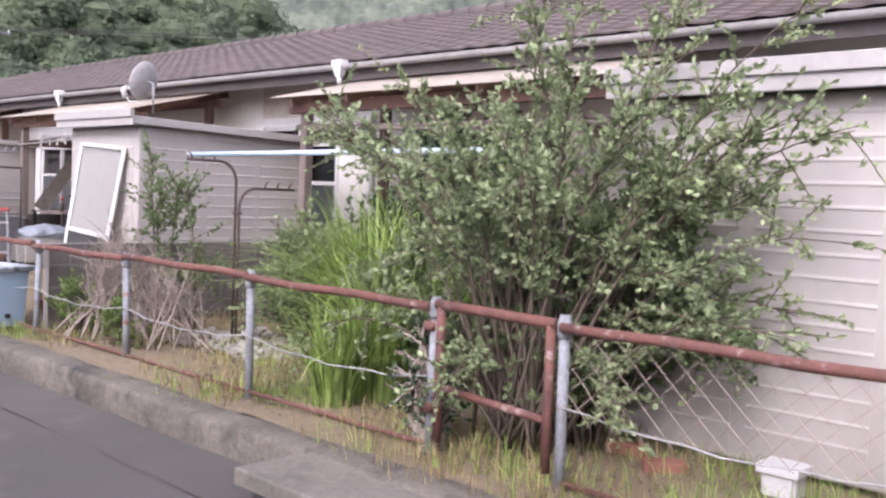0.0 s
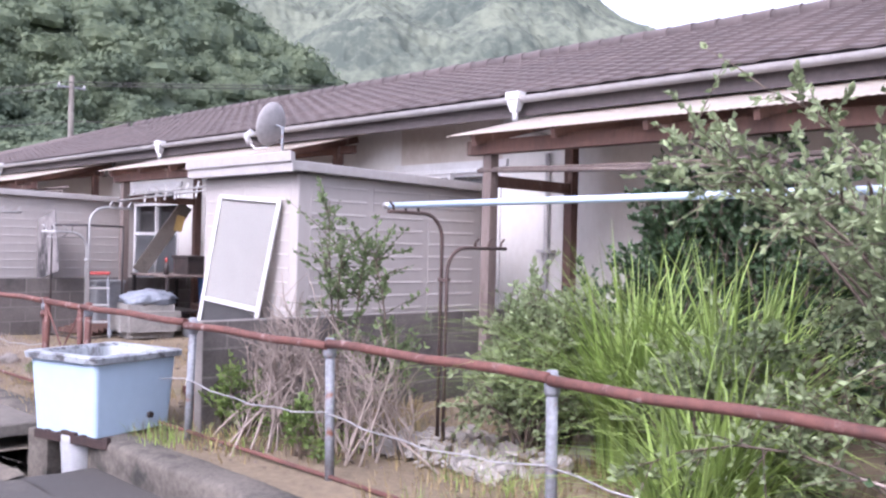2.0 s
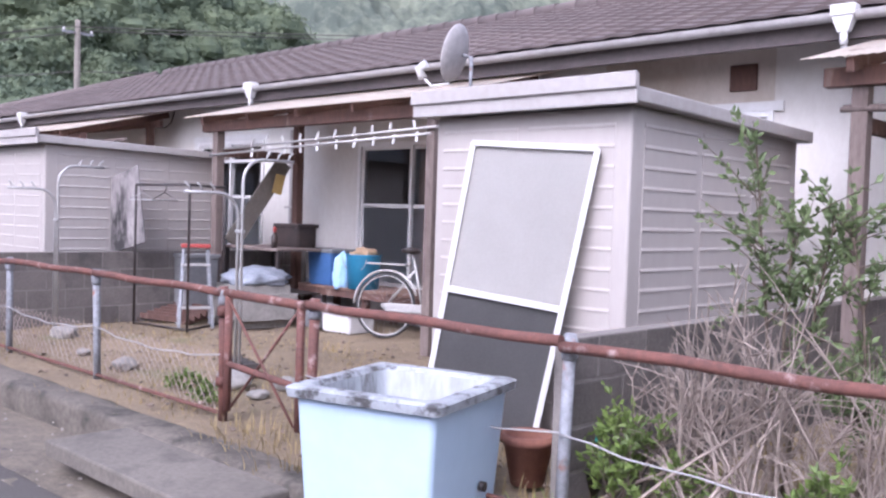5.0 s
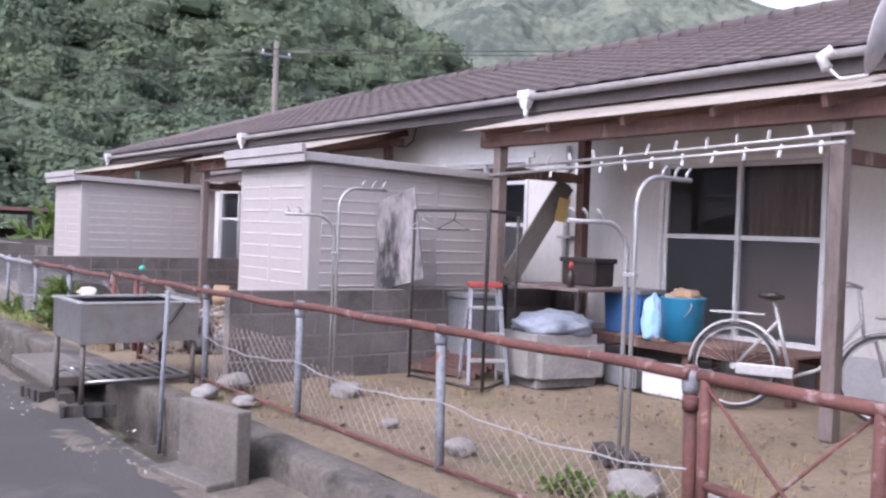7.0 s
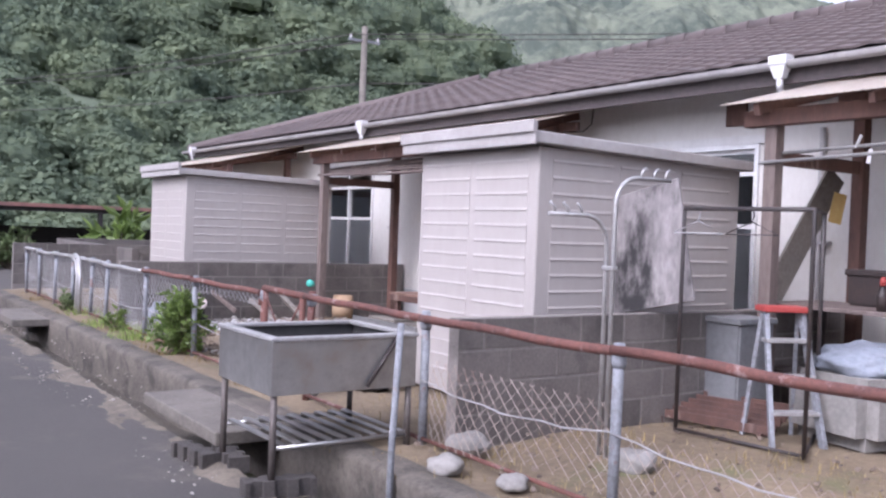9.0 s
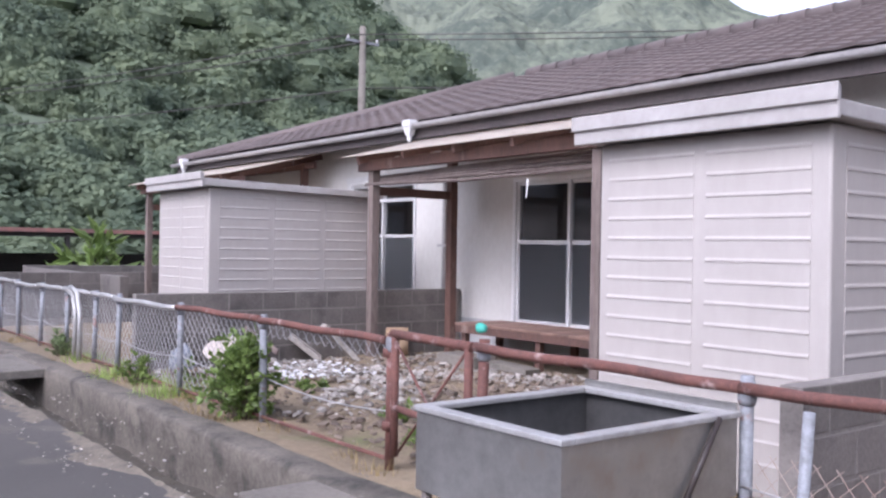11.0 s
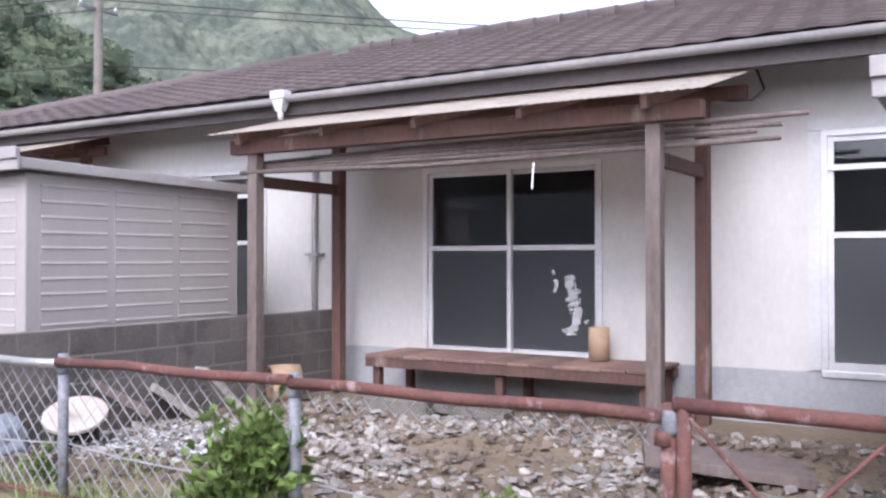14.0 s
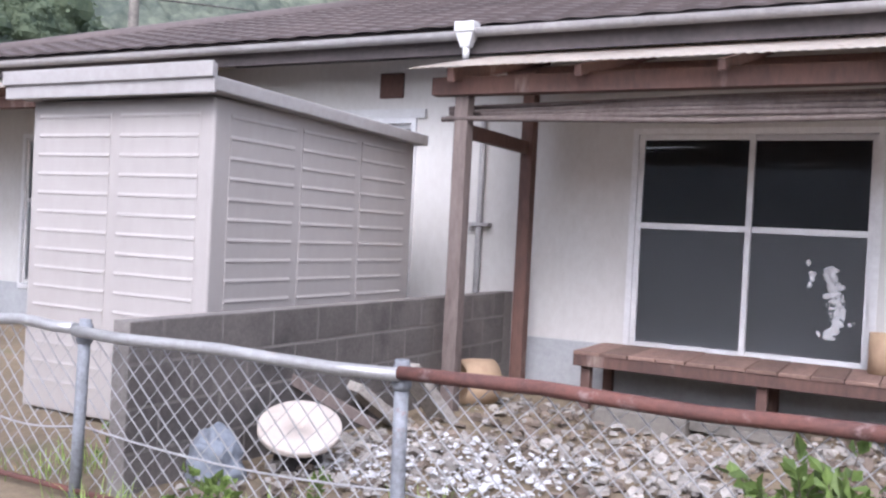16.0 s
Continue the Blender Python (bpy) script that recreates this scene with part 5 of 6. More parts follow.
def shrub(name, at, label, category, shoots, reach, leaf, leaf_material, wood=None, seed=1, twigs=7, per=10, droop=0.35, up=0.6, r0=0.012, bare=0.25, lean=(0, 0, 0), group="", cone=0.75, foot=0.06, split=False, twig=(0.12, 0.3)):
    """A many-stemmed shrub: curved shoots with side twigs, and leaves along both."""
    q = random.Random(seed)
    root = thing(name, at, label, category, group)
    stems, spots = bmesh.new(), []
    rx, ry, rz = reach
    for i in range(shoots):
        if split and i:
            part("branch", stems, wood or M_BARK, root)
            stems = bmesh.new()
        a = q.uniform(0, 6.283)
        el = q.random() ** 0.7
        tip = Vector((rx * math.cos(a) * (1 - cone * el) * q.uniform(0.6, 1.1), ry * math.sin(a) * (1 - cone * el) * q.uniform(0.6, 1.1), rz * (0.25 + 0.75 * el) * q.uniform(0.75, 1.05))) + Vector(lean)
        base = Vector((q.gauss(0, foot), q.gauss(0, foot * 0.6), -0.03))
        ctrl = base.lerp(tip, 0.45) + Vector((q.gauss(0, 0.08), q.gauss(0, 0.08), up * rz * 0.3))
        n = 8
        line = [base * (1 - u) ** 2 + ctrl * 2 * u * (1 - u) + tip * u * u - Vector((0, 0, droop * 0.2 * rz * u ** 3)) for u in [j / n for j in range(n + 1)]]
        tube(line, [r0 * (1 - 0.8 * j / n) for j in range(n + 1)], 5, stems)
        for j in range(twigs):
            u = bare + (1 - bare) * q.random()
            k = min(n - 1, int(u * n))
            p = line[k].lerp(line[k + 1], u * n - k)
            d = ((line[k + 1] - line[k]).normalized() * 0.7 + Vector((q.gauss(0, 0.6), q.gauss(0, 0.6), q.gauss(0.15, 0.5)))).normalized()
            L = q.uniform(*twig) * min(1.0, rz)
            e = p + d * L - Vector((0, 0, 0.05 * droop))
            tube([p, p.lerp(e, 0.5) + Vector((0, 0, 0.01)), e], [r0 * 0.35, r0 * 0.25, r0 * 0.12], 3, stems, caps=False)
            for m in range(per):
                s = q.random()
                spots.append((p.lerp(e, 0.1 + 0.9 * s), d + Vector((q.gauss(0, 0.8), q.gauss(0, 0.8), q.gauss(0.1, 0.6))), leaf[0] * q.uniform(0.6, 1.2), leaf[1] * q.uniform(0.7, 1.1)))
    part("branch" if split else "branching", stems, wood or M_BARK, root)
    if leaf_material:
        part("foliage", leaf_mesh("foliage", spots, leaf_material, seed), None, root)
    return root


shrub("thorny_shrub", (-2.92, 3.8, 0), "large sprawling shrub with small pale green leaves over the fence", "shrub", 58, (1.75, 0.75, 2.75), (0.044, 0.014), M_LEAFPALE, seed=3, twigs=25, per=17, r0=0.012, bare=0.38, droop=0.6, cone=0.22, foot=0.12, twig=(0.1, 0.36))
# Same shrub's inner growth: darker leaf colour paints in the deep shade below.
shrub("thorny_shrub", (-2.75, 4.1, 0), "dense inner growth of small-leaved thorny shrub, leaf darkened as shade", "shrub", 42, (1.3, 0.6, 2.0), (0.048, 0.016), M_LEAF, seed=4, twigs=24, per=16, r0=0.01, bare=0.14, droop=0.5, cone=0.3, foot=0.12)
shrub("ivy_stump", (-3.32, 3.5, 0), "dead grey stump with ivy at the fence", "stump", 14, (0.22, 0.15, 0.8), (0.04, 0.016), M_LEAFDARK, M_TWIG, seed=14, twigs=9, per=9, r0=0.03, bare=0.1)
for x, y, h, seed in ((-7.35, 4.3, 1.95, 6), (-7.1, 4.42, 1.45, 26)):
    shrub("small_sapling", (x, y, 0), "slender sapling with sprays of small leaves before the shed", "sapling", 3, (0.3, 0.2, h), (0.05, 0.014), M_LEAF, seed=seed, twigs=24, per=15, r0=0.012, bare=0.42, cone=0.5, droop=0.1, foot=0.03, twig=(0.12, 0.42), group="saplings")
shrub("grey_juniper", (-6.05, 4.75, 0), "low spreading grey-green shrub behind the fence", "shrub", 34, (0.6, 0.42, 1.1), (0.05, 0.015), M_LEAFPALE, seed=7, twigs=14, per=14, r0=0.012, bare=0.25)
shrub("dark_shrub", (-5.95, 6.3, 0), "dark green bushy shrub growing before the porch", "shrub", 56, (0.7, 0.4, 2.3), (0.065, 0.025), M_LEAFDARK, seed=28, twigs=13, per=14, r0=0.014, bare=0.2)
shrub("dark_shrub", (-5.7, 5.6, 0), "dark green bushy shrub before the porch", "shrub", 34, (1.1, 0.7, 1.5), (0.05, 0.018), M_LEAFDARK, seed=8, twigs=13, per=14, r0=0.014, bare=0.2)
shrub("dark_shrub", (-4.95, 6.3, 0), "tall dark green shrub growing against the porch", "shrub", 44, (1.1, 0.55, 2.25), (0.055, 0.02), M_LEAFDARK, seed=9, twigs=13, per=14, r0=0.014, bare=0.3)
shrub("dark_shrub", (-5.6, 6.45, 0), "tall dark green shrub growing against the porch", "shrub", 46, (1.0, 0.4, 2.2), (0.06, 0.022), M_LEAFDARK, seed=21, twigs=13, per=14, r0=0.014, bare=0.35)
shrub("leafy_shrub", (-6.05, 5.0, 0), "pale green small-leaved shrub spreading behind the fence", "shrub", 44, (0.85, 0.5, 1.4), (0.055, 0.018), M_LEAFPALE, seed=22, twigs=13, per=13, r0=0.012, bare=0.15)
shrub("leafy_shrub", (-4.5, 4.35, 0), "pale green small-leaved shrub spreading behind the fence", "shrub", 40, (0.8, 0.45, 1.05), (0.055, 0.018), M_LEAFPALE, seed=23, twigs=12, per=13, r0=0.012, bare=0.15)
shrub("dead_shrub", (-7.35, 3.85, 0), "dead leafless shrub of pale tangled twigs behind the fence", "shrub", 44, (0.7, 0.28, 0.92), (0.03, 0.01), None, M_TWIG, seed=10, twigs=12, per=0, r0=0.011, droop=-0.35, foot=0.32, split=True, twig=(0.14, 0.34))
shrub("dead_shrub", (-6.75, 4.0, 0), "dead leafless shrub of pale tangled twigs behind the fence", "shrub", 26, (0.55, 0.28, 0.75), (0.03, 0.01), None, M_TWIG, seed=30, twigs=11, per=0, r0=0.01, droop=-0.35, foot=0.25, split=True, twig=(0.14, 0.34))
shrub("weed_shrub", (-7.7, 3.65, 0), "small yellowish weed growing in the dead shrub", "weed", 18, (0.4, 0.2, 0.55), (0.05, 0.012), M_LEAFBRIGHT, seed=11, twigs=7, per=8, r0=0.005, bare=0.3)
shrub("weed_shrub", (-6.9, 3.6, 0), "small yellowish weed growing in the dead shrub", "weed", 14, (0.35, 0.18, 0.45), (0.05, 0.012), M_LEAFBRIGHT, seed=12, twigs=6, per=8, r0=0.005, bare=0.3)
shrub("fence_bush", (-19.38, 3.33, -0.03), "bright green leafy bush growing through the fence", "bush", 44, (0.36, 0.26, 0.68), (0.07, 0.022), M_LEAFBRIGHT, seed=13, twigs=8, per=8, r0=0.007, bare=0.1)
shrub("fence_bush", (-21.5, 3.32, -0.03), "small green weed at the foot of the fence", "weed", 12, (0.25, 0.15, 0.3), (0.05, 0.018), M_LEAFBRIGHT, seed=15, twigs=6, per=6, r0=0.005, bare=0.1)
shrub("fence_bush", (-23.9, 3.32, -0.03), "small green weed at the foot of the fence", "weed", 12, (0.25, 0.15, 0.35), (0.05, 0.018), M_LEAF, seed=16, twigs=6, per=6, r0=0.005, bare=0.1)
for x, y, s in ((-18.6, 4.2, 0.2), (-17.9, 3.9, 0.16), (-20.2, 4.4, 0.15), (-21.2, 3.7, 0.22), (-22.6, 4.0, 0.25), (-11.4, 3.75, 0.14), (-10.95, 3.6, 0.16)):
    shrub("ground_weed", (x, y, -0.01), "low green weed on the rough soil", "weed", 8, (s, s, s), (0.05, 0.015), M_LEAFBRIGHT, seed=int(-x * 10), twigs=5, per=6, r0=0.004, bare=0.1, group="ground weeds")


def blades(n, spots, lo, hi, width, seed, spread=0.6):
    """Curved tapering grass blades round each (x, y, radius)."""
    q = random.Random(seed)
    vs, fs = [], []
    for i in range(n):
        cx, cy, r = q.choice(spots)
        a, rr = q.uniform(0, 6.283), r * q.random() ** 0.6
        p = Vector((cx + rr * math.cos(a), cy + rr * math.sin(a), -0.03))
        L = q.uniform(lo, hi)
        out = Vector((math.cos(a + q.gauss(0, 0.6)), math.sin(a + q.gauss(0, 0.6)), 0)) * q.uniform(0.15, spread) * 1.3
        s = Vector((-out.y, out.x, 0)).normalized() * width * q.uniform(0.6, 1.2)
        b = len(vs)
        k = 6
        for j in range(k):
            u = j / (k - 1)
            c = p + out * L * u * u + Vector((0, 0, L * (u - 0.55 * out.length * u ** 3)))
            w = (1 - u) ** 0.7
            vs += [tuple(c - s * w), tuple(c + s * w)]
        fs += [(b + 2 * j, b + 2 * j + 1, b + 2 * j + 3, b + 2 * j + 2) for j in range(k - 1)]
    return vs, fs


for at, n, lo, hi in (((-5.35, 4.95, 0.25), 520, 0.9, 1.8), ((-4.7, 4.75, 0.28), 480, 0.8, 1.75), ((-4.35, 4.1, 0.2), 260, 0.6, 1.2), ((-4.3, 3.72, 0.14), 170, 0.5, 0.9)):
    solid("tall_grass_clump", raw_mesh("tall_grass_clump", *blades(n, [at], lo, hi, 0.013, int(-at[0] * 100), 0.8 if hi > 1.3 else 0.75), M_GRASS), None, "tall arching green grass clump in the yard", "grass", "tall grass clumps")
q = random.Random(77)
solid("yard_grass", raw_mesh("yard_grass", *blades(10500, [(q.uniform(-10, -1), q.uniform(3.15, 5.5), 0.35) for i in range(130)], 0.03, 0.2, 0.004, 31), M_STRAW), None, "short dry grass over the yard soil", "grass", kind="stuff")
solid("green_yard_grass", raw_mesh("green_yard_grass", *blades(5200, [(q.uniform(-8, -1), q.uniform(3.2, 5.0), 0.3) for i in range(46)] + [(q.uniform(-23.5, -20), q.uniform(3.1, 4.1), 0.2) for i in range(14)], 0.04, 0.2, 0.004, 32), M_GRASS), None, "short green grass tufts in the yard", "grass", kind="stuff")
solid("dry_yard_grass", raw_mesh("dry_yard_grass", *blades(6000, [(q.uniform(-16.4, -10.6), q.uniform(3.2, 5.8), 0.4) for i in range(90)] + [(q.uniform(-27, -17), q.uniform(3.1, 3.6), 0.15) for i in range(30)], 0.02, 0.1, 0.004, 33), M_STRAW), None, "sparse straw-coloured grass on the sandy soil", "grass", kind="stuff")

# ---- far end of the lane ----
far = thing("carport", (-40, 0, -0.2), "long low open shed with faded red roof and dark boards", "shed")
part("roof", box(-0.9, 2.2, -14, 11, 1.72, 1.82), M_REDROOF, far)
part("back_wall", box(-0.9, -0.8, -14, 11, 0.0, 1.15), M_DARKWOOD, far)
part("beam", box(1.9, 2.05, -14, 11, 1.6, 1.72), M_DARKWOOD, far)
for i in range(9):
    part("post", beam((2.0, -13 + i * 2.9, 0), (2.0, -13 + i * 2.9, 1.62), 0.12, 0.12), M_DARKWOOD, far)
solid("garden_wall", box(-34.5, -34.3, 5.4, 20, -0.4, 0.75, 0.01), M_BLOCK, "dark concrete block wall at the lane's end", "wall", kind="structure")
solid("end_wall", box(-34.3, -28.2, 5.4, 5.55, -0.4, 0.72, 0.01), M_BLOCK, "dark concrete block wall at the lane's end", "wall", kind="structure")
shrub("palm_like_plant", (-35.2, 7.2, -0.2), "bright broad-leaved plant by the carport", "plant", 16, (1.2, 1.0, 2.0), (0.6, 0.09), M_LEAFBRIGHT, seed=41, twigs=3, per=3, r0=0.02)
for x, y, h in ((-37, 9.5, 1.6), (-36, 11.5, 2.0), (-33, 10.0, 1.7), (-38, 5.0, 1.2)):
    shrub("garden_shrub", (x, y, -0.3), "green garden shrub near the carport", "shrub", 26, (1.2, 1.1, h), (0.16, 0.05), M_LEAF, seed=int(-x * 3), twigs=9, per=9, r0=0.02, group="garden shrubs")

up_ = thing("utility_pole", (-31.4, 12.06, -0.4), "grey concrete utility pole with cross-arm behind the houses", "utility pole")
part("pole", tube([(0, 0, 0), (0, 0, 6.85)], [0.12, 0.075], 14), M_CONC, up_)
part("cross_arm", box(-0.03, 0.03, -0.45, 0.45, 6.45, 6.51), M_GALV, up_)
for y in (-0.4, 0.0, 0.4):
    part("insulator", lathe([(0.02, 6.51), (0.035, 6.55), (0.02, 6.6)], 10), M_PVC, up_, at=(0, y, 0))
for dy, z in ((-0.4, 6.2), (0.4, 6.2), (0.0, 5.0)):
    cable("overhead_wire", [(-31.4, 12.06 + dy, z), (-75, 2 + dy, z + 2.5)], 0.014, "dark overhead wire running to the hillside", 0.6)
    cable("overhead_wire", [(-31.4, 12.06 + dy, z), (-4, 46 + dy, z + 3.0)], 0.014, "dark overhead wire running behind the houses", 0.6)


# ---- hillsides: a near wooded spur and a higher ridge far behind it ----
HX, HY = -10.0, 2.0
SPUR = ([-30, 20, 35, 40, 45, 51, 57, 60, 66, 75, 90, 105, 125], [2, 3, 4.2, 5.2, 7.0, 10.5, 14.6, 16.6, 19.0, 20.5, 20.0, 18.5, 13])
RIDGE = ([-30, 10, 20, 28, 32.9, 37.1, 42, 50, 56, 60, 75, 90], [3, 4, 6.3, 10.4, 13.5, 16.2, 18.0, 17.0, 15.6, 15.0, 12, 8])


def hill_z(b, r, form, near, far, rough):
    u = min(1.0, max(0.0, (r - near) / (far - near)))
    s = u * u * (3 - 2 * u) * 0.55 + u * 0.45
    x, y = HX - r * math.sin(radians(b)), HY + r * math.cos(radians(b))
    bumpy = rough * (noise.noise(Vector((x / 45, y / 45, 0.3))) + 0.8 * noise.noise(Vector((x / 110, y / 110, 4.3)))) * min(1.0, u * 2.5) * (1 - 0.85 * max(0.0, u - 0.65) / 0.35)
    return -0.5 + far * math.tan(radians(float(np.interp(b, *form)))) * s + bumpy - 5.0 * u - 1.0


def hill(name, form, near, far, rough, label):
    vs, fs = [], []
    NB, NR = 120, 44
    for i in range(NB + 1):
        b = -30 + 155 * i / NB
        for j in range(NR + 1):
            r = near - 2 + (far * 1.16 - near) * j / NR
            vs.append((HX - r * math.sin(radians(b)), HY + r * math.cos(radians(b)), hill_z(b, min(r, far * 1.02), form, near, far, rough) - max(0.0, r - far * 1.02) * 0.5))
    for i in range(NB):
        for j in range(NR):
            a = i * (NR + 1) + j
            fs.append((a, a + NR + 1, a + NR + 2, a + 1))
    solid(name, raw_mesh(name, vs, fs, M_FORESTIN, True), None, label, "hill", kind="structure")


hill("hillside_near", SPUR, 42, 190, 6.0, "steep wooded spur behind the houses")

# the canopy of the far ridge: gullies, rounded tree tops and their smaller lumps
cv, cf, NB, NR = [], [], 420, 230
for i in range(NB + 1):
    b = 20 + 48 * i / NB
    for j in range(NR + 1):
        r = 228 + 425 * j / NR
        x, y = HX - r * math.sin(radians(b)), HY + r * math.cos(radians(b))
        top = 5.5 * (1 - abs(noise.noise(Vector((x / 9, y / 9, 1.0))))) + 2.6 * (1 - abs(noise.noise(Vector((x / 4, y / 4, 2.0))))) + 10.0 * noise.noise(Vector((x / 30, y / 30, 3.0)))
        cv.append((x, y, hill_z(b, min(r, 640), RIDGE, 230, 640, 16.0) + top * min(1.0, (r - 220) / 60) * (1.0 if r < 560 else 0.35 + 0.65 * max(0.0, (640 - r) / 80)) - max(0.0, r - 640) * 1.5))
for i in range(NB):
    for j in range(NR):
        a = i * (NR + 1) + j
        cf.append((a, a + NR + 1, a + NR + 2, a + 1))
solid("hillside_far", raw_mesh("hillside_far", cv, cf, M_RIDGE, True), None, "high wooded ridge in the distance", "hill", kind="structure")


def crown(n, seed, level):
    """A lobed crown of radius 1: a lumpy core and loose leaf clumps over it, as corner places and quads."""
    q = np.random.RandomState(seed)
    lobes = q.normal(size=(10, 3))
    lobes /= np.linalg.norm(lobes, axis=1)[:, None]
    lobes[:, 2] = np.abs(lobes[:, 2]) * 0.9 - 0.1
    out = []
    nu, nv = level

    def reach(d):
        k = max(0.0, float(np.max(lobes @ d)))
        return 0.5 + 0.42 * k ** 5 + 0.12 * noise.noise(Vector(d * 4.0) + Vector((seed, 0, 0))) + 0.08 * noise.noise(Vector(d * 9.0))

    grid = []
    for a in range(nv + 1):
        el = -0.5 + (math.pi / 2 + 0.5) * a / nv
        row = []
        for b in range(nu):
            th = 2 * math.pi * b / nu
            d = np.array([math.cos(el) * math.cos(th), math.cos(el) * math.sin(th), math.sin(el)])
            row.append(d * reach(d) * 0.86)
        grid.append(row)
    for a in range(nv):
        for b in range(nu):
            out.append([grid[a][b], grid[a][(b + 1) % nu], grid[a + 1][(b + 1) % nu], grid[a + 1][b]])
    for i in range(n):
        d = q.normal(size=3)
        d /= np.linalg.norm(d)
        d[2] = abs(d[2]) if d[2] < -0.4 else d[2]
        p = d * reach(d) * (0.86 + 0.24 * q.rand() ** 1.5)
        nrm = d + q.normal(size=3) * 0.5
        nrm /= np.linalg.norm(nrm)
        t = np.cross(nrm, q.normal(size=3))
        t /= np.linalg.norm(t)
        s = np.cross(nrm, t)
        a, b = 0.035 + 0.04 * q.rand(), 0.025 + 0.03 * q.rand()
        out.append([p + t * a * 1.2, p + s * b + nrm * 0.02, p - t * a, p - s * b * 1.1])
    return np.array(out)


near_crowns = [crown(1000, 50 + i, (20, 9)) for i in range(5)]
mid_crowns = [crown(425, 60 + i, (14, 7)) for i in range(5)]


def woods(name, form, near, far, rough, b0, b1, grow, close, flat, material, label, seed):
    """Crowns strewn over a hill, larger and simpler the farther they stand."""
    q = np.random.RandomState(seed)
    batch, r = [], near + 2.0
    while r < far * 1.01:
        size = 2.2 + r / grow
        step = size * close
        nb = int((b1 - b0) * math.pi / 180 * r / step)
        for i in range(nb):
            b = b0 + (b1 - b0) * (i + q.uniform(-0.4, 0.4)) / nb
            rr = r + q.uniform(-0.45, 0.45) * step
            if b < 42 and rr < 90:
                continue
            s = size * (0.45 + 1.1 * q.rand() ** 1.6)
            x, y = HX - rr * math.sin(radians(b)), HY + rr * math.cos(radians(b))
            kinds = near_crowns if rr < 105 else mid_crowns
            a = q.uniform(0, 6.283)
            m = np.array([[math.cos(a), -math.sin(a), 0], [math.sin(a), math.cos(a), 0], [0, 0, q.uniform(0.8, 1.2) * flat]]) * s
            batch.append(kinds[q.randint(5)] @ m.T + np.array([x, y, hill_z(b, min(rr, far), form, near, far, rough) + s * 0.06]))
        r += step * 0.85
    co = np.concatenate(batch).reshape(-1, 3).astype(np.float32)
    nq = len(co) // 4
    me = bpy.data.meshes.new(name)
    me.vertices.add(len(co))
    me.vertices.foreach_set("co", co.ravel())
    me.loops.add(4 * nq)
    me.loops.foreach_set("vertex_index", np.arange(4 * nq, dtype=np.int32))
    me.polygons.add(nq)
    me.polygons.foreach_set("loop_start", np.arange(0, 4 * nq, 4, dtype=np.int32))
    me.update(calc_edges=True)
    me.materials.append(material)
    solid(name, me, None, label, "woods", kind="stuff")


woods("spur_woods", SPUR, 42, 190, 6.0, 24, 103, 60, 1.02, 0.85, M_FOREST, "dense green woodland covering the near spur", 9)

# ---- pieces: block walls and roof tiles ----
blk = mesh_of("block", box(0.007, 0.388, 0, 0.1, 0.007, 0.187, 0.004), M_BLOCK)
blk_half = mesh_of("block", box(0.007, 0.19, 0, 0.1, 0.007, 0.187, 0.004), M_BLOCK)
turn = Matrix.Rotation(radians(90), 4, "Z")
for k in range(5):
    w = thing("block_wall", (ux(k) + 0.42, 3.52, 0), "low dark stained concrete block wall between the yards", "block wall", "yard block walls")
    part("mortar", box(-0.097, -0.003, 0.004, 4.1, -0.2, 0.755), M_MORTAR, w)
    for row in range(4):
        y, first = 0.0, row % 2 == 1
        while y < 4.05:
            half = first or y > 3.95 - 0.2
            if y + (0.197 if half else 0.395) > 4.14:
                break
            part("block", blk_half if half else blk, None, w, at=Matrix.Translation((0, y, -0.02 + 0.195 * row)) @ turn)
            y += 0.197 if half else 0.395
            first = False

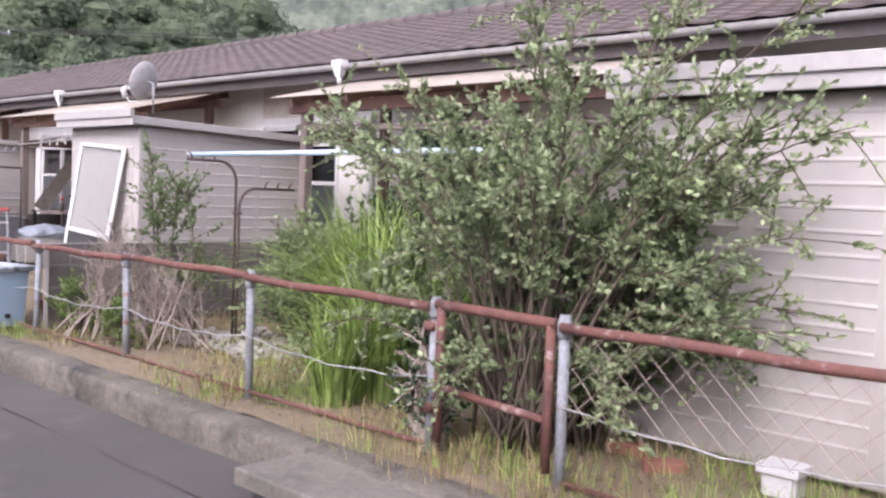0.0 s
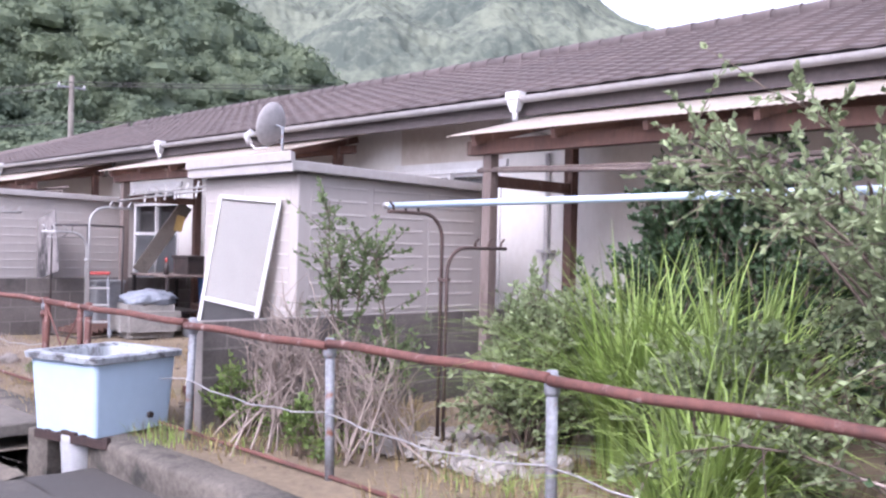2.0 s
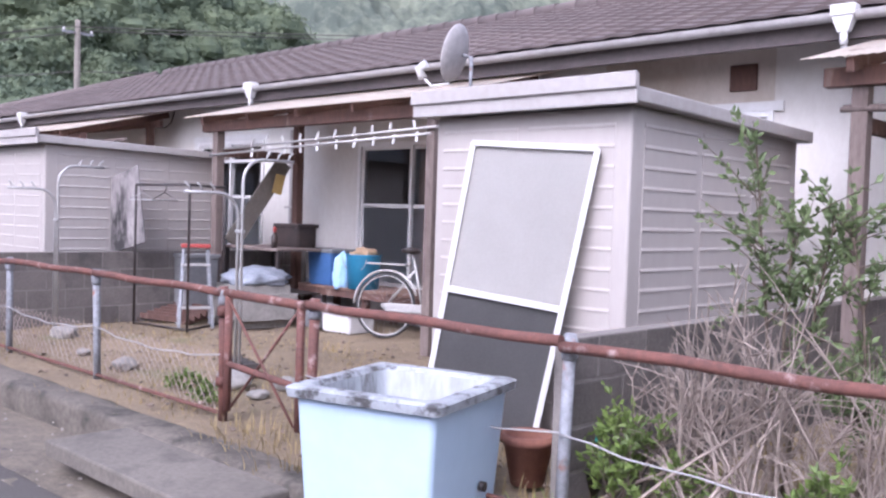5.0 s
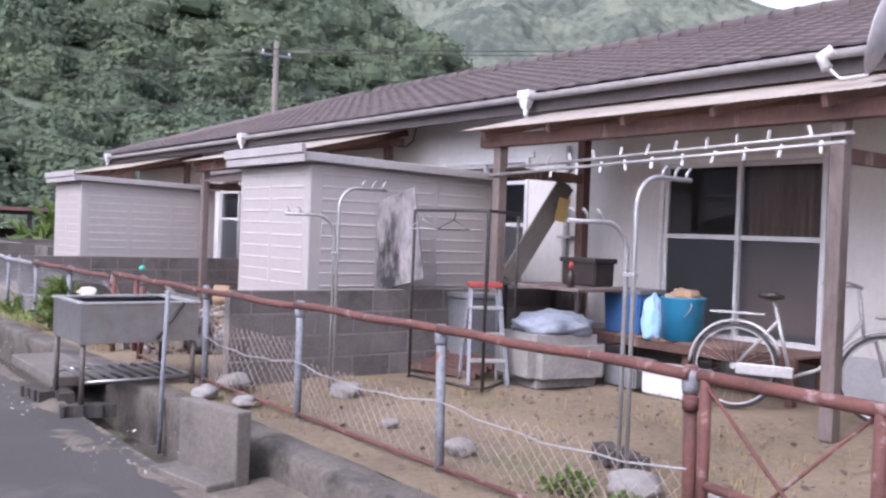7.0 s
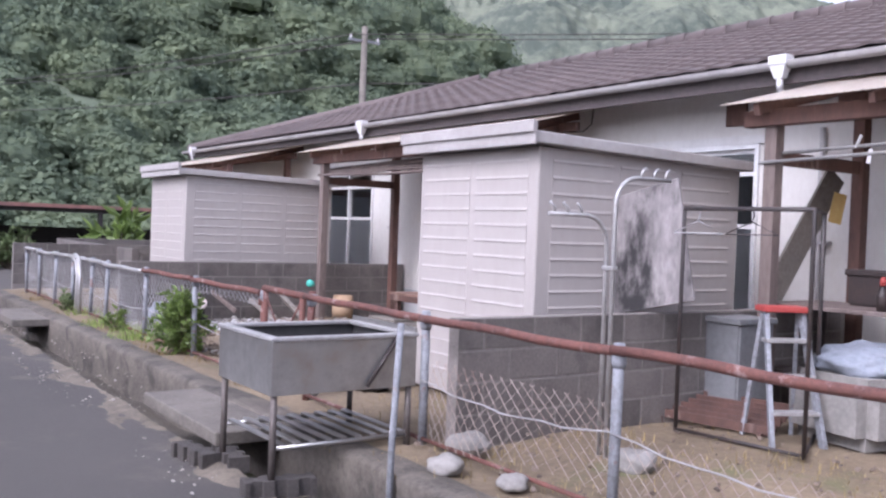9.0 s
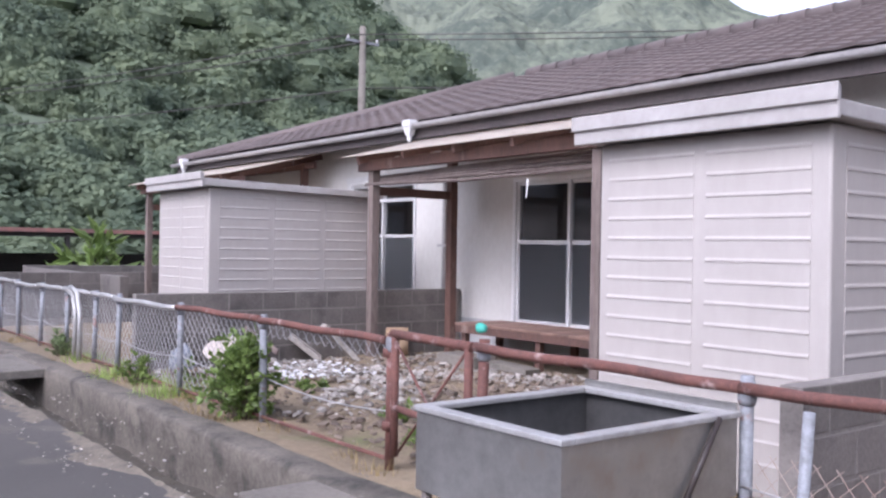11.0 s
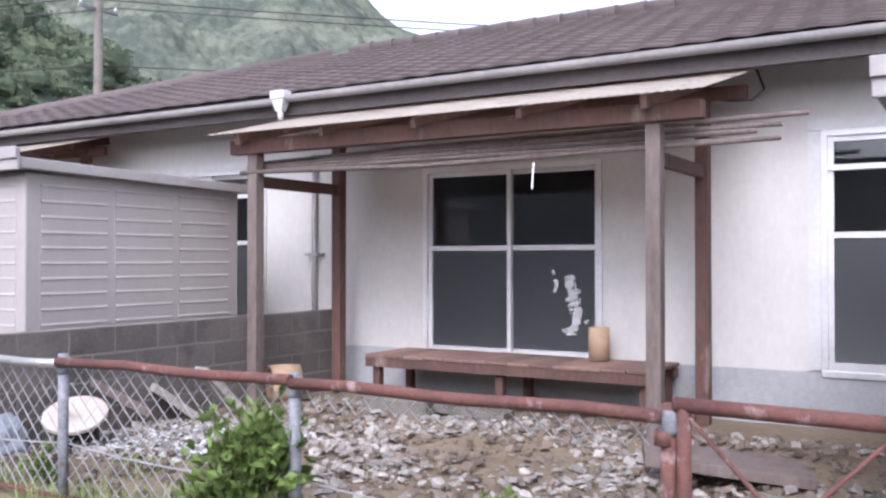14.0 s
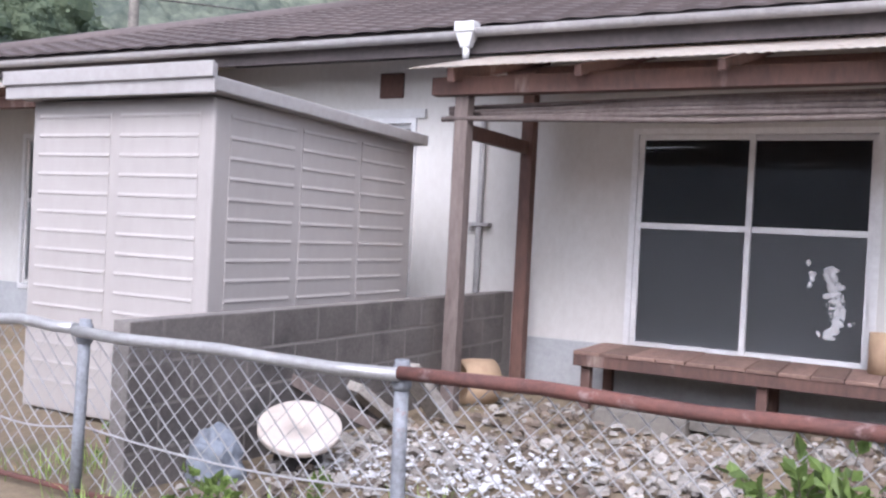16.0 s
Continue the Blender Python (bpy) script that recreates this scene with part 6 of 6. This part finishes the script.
# roof tiles, laid in courses up the slope facing the lane
tile_v = []
TW, TC = 0.3, 0.22
ang = math.atan(SL)
slope_len = hip / math.cos(ang)
for i in range(5):
    u = i / 4
    tile_v.append((u * TW, 0.007 * math.sin(2 * math.pi * u)))
tv = [(x, y, dz + h) for y, dz in ((0.0, 0.022), (TC + 0.03, 0.0)) for x, h in tile_v] + [(x, 0.0, h) for x, h in tile_v]
tf = [(i, i + 1, i + 6, i + 5) for i in range(4)] + [(10 + i, 11 + i, i + 1, i) for i in range(4)]
tile_mesh = raw_mesh("tile", tv, tf, M_TILE)
lay = Matrix.Translation((0, EAVE_Y - 0.02, EAVE_Z + 0.012)) @ Matrix.Rotation(ang, 4, "X")
rest_v, rest_f = [], []
q = random.Random(3)
for row in range(int(slope_len / TC)):
    yy = row * TC
    west = X_W + RUN * yy / slope_len
    east = X_E - hip * yy / slope_len
    n = int((east - west) / TW)
    for i in range(n):
        xx = west + i * TW
        m = lay @ pose(xx, yy, q.uniform(0, 0.004), q.uniform(-0.6, 0.6), q.uniform(-0.5, 0.5), q.uniform(-0.4, 0.4))
        if row < 9 and -19.5 < xx < -9.6:
            part("tile", tile_mesh, None, house, at=m)
        else:
            base = len(rest_v)
            rest_v += [tuple(m @ Vector(p)) for p in tv]
            rest_f += [tuple(base + j for j in f_) for f_ in tf]
tagged(part("tile_field", raw_mesh("tile_courses", rest_v, rest_f, M_TILES), None, house, "weathered brown roof tiles in courses"), kind="stuff")
for i in range(int((X_E - hip - X_W - RUN) / 0.36)):
    part("ridge_tile", ridge_mesh, None, house, at=(X_W + RUN + i * 0.36, RIDGE_Y, RIDGE_Z)) if i else None
    if i == 0:
        ridge_mesh = mesh_of("ridge_tile", tube([(0, 0, 0.01), (0.34, 0, 0.012), (0.37, 0, 0.012)], [0.1, 0.11, 0.115], 12), M_TILE)
hipline = bmesh.new()
tube([(X_W + 0.05, EAVE_Y + 0.05, EAVE_Z + 0.03), (X_W + RUN, RIDGE_Y, RIDGE_Z + 0.02)], 0.09, 10, hipline)
part("hip_cap", hipline, M_TILE, house)
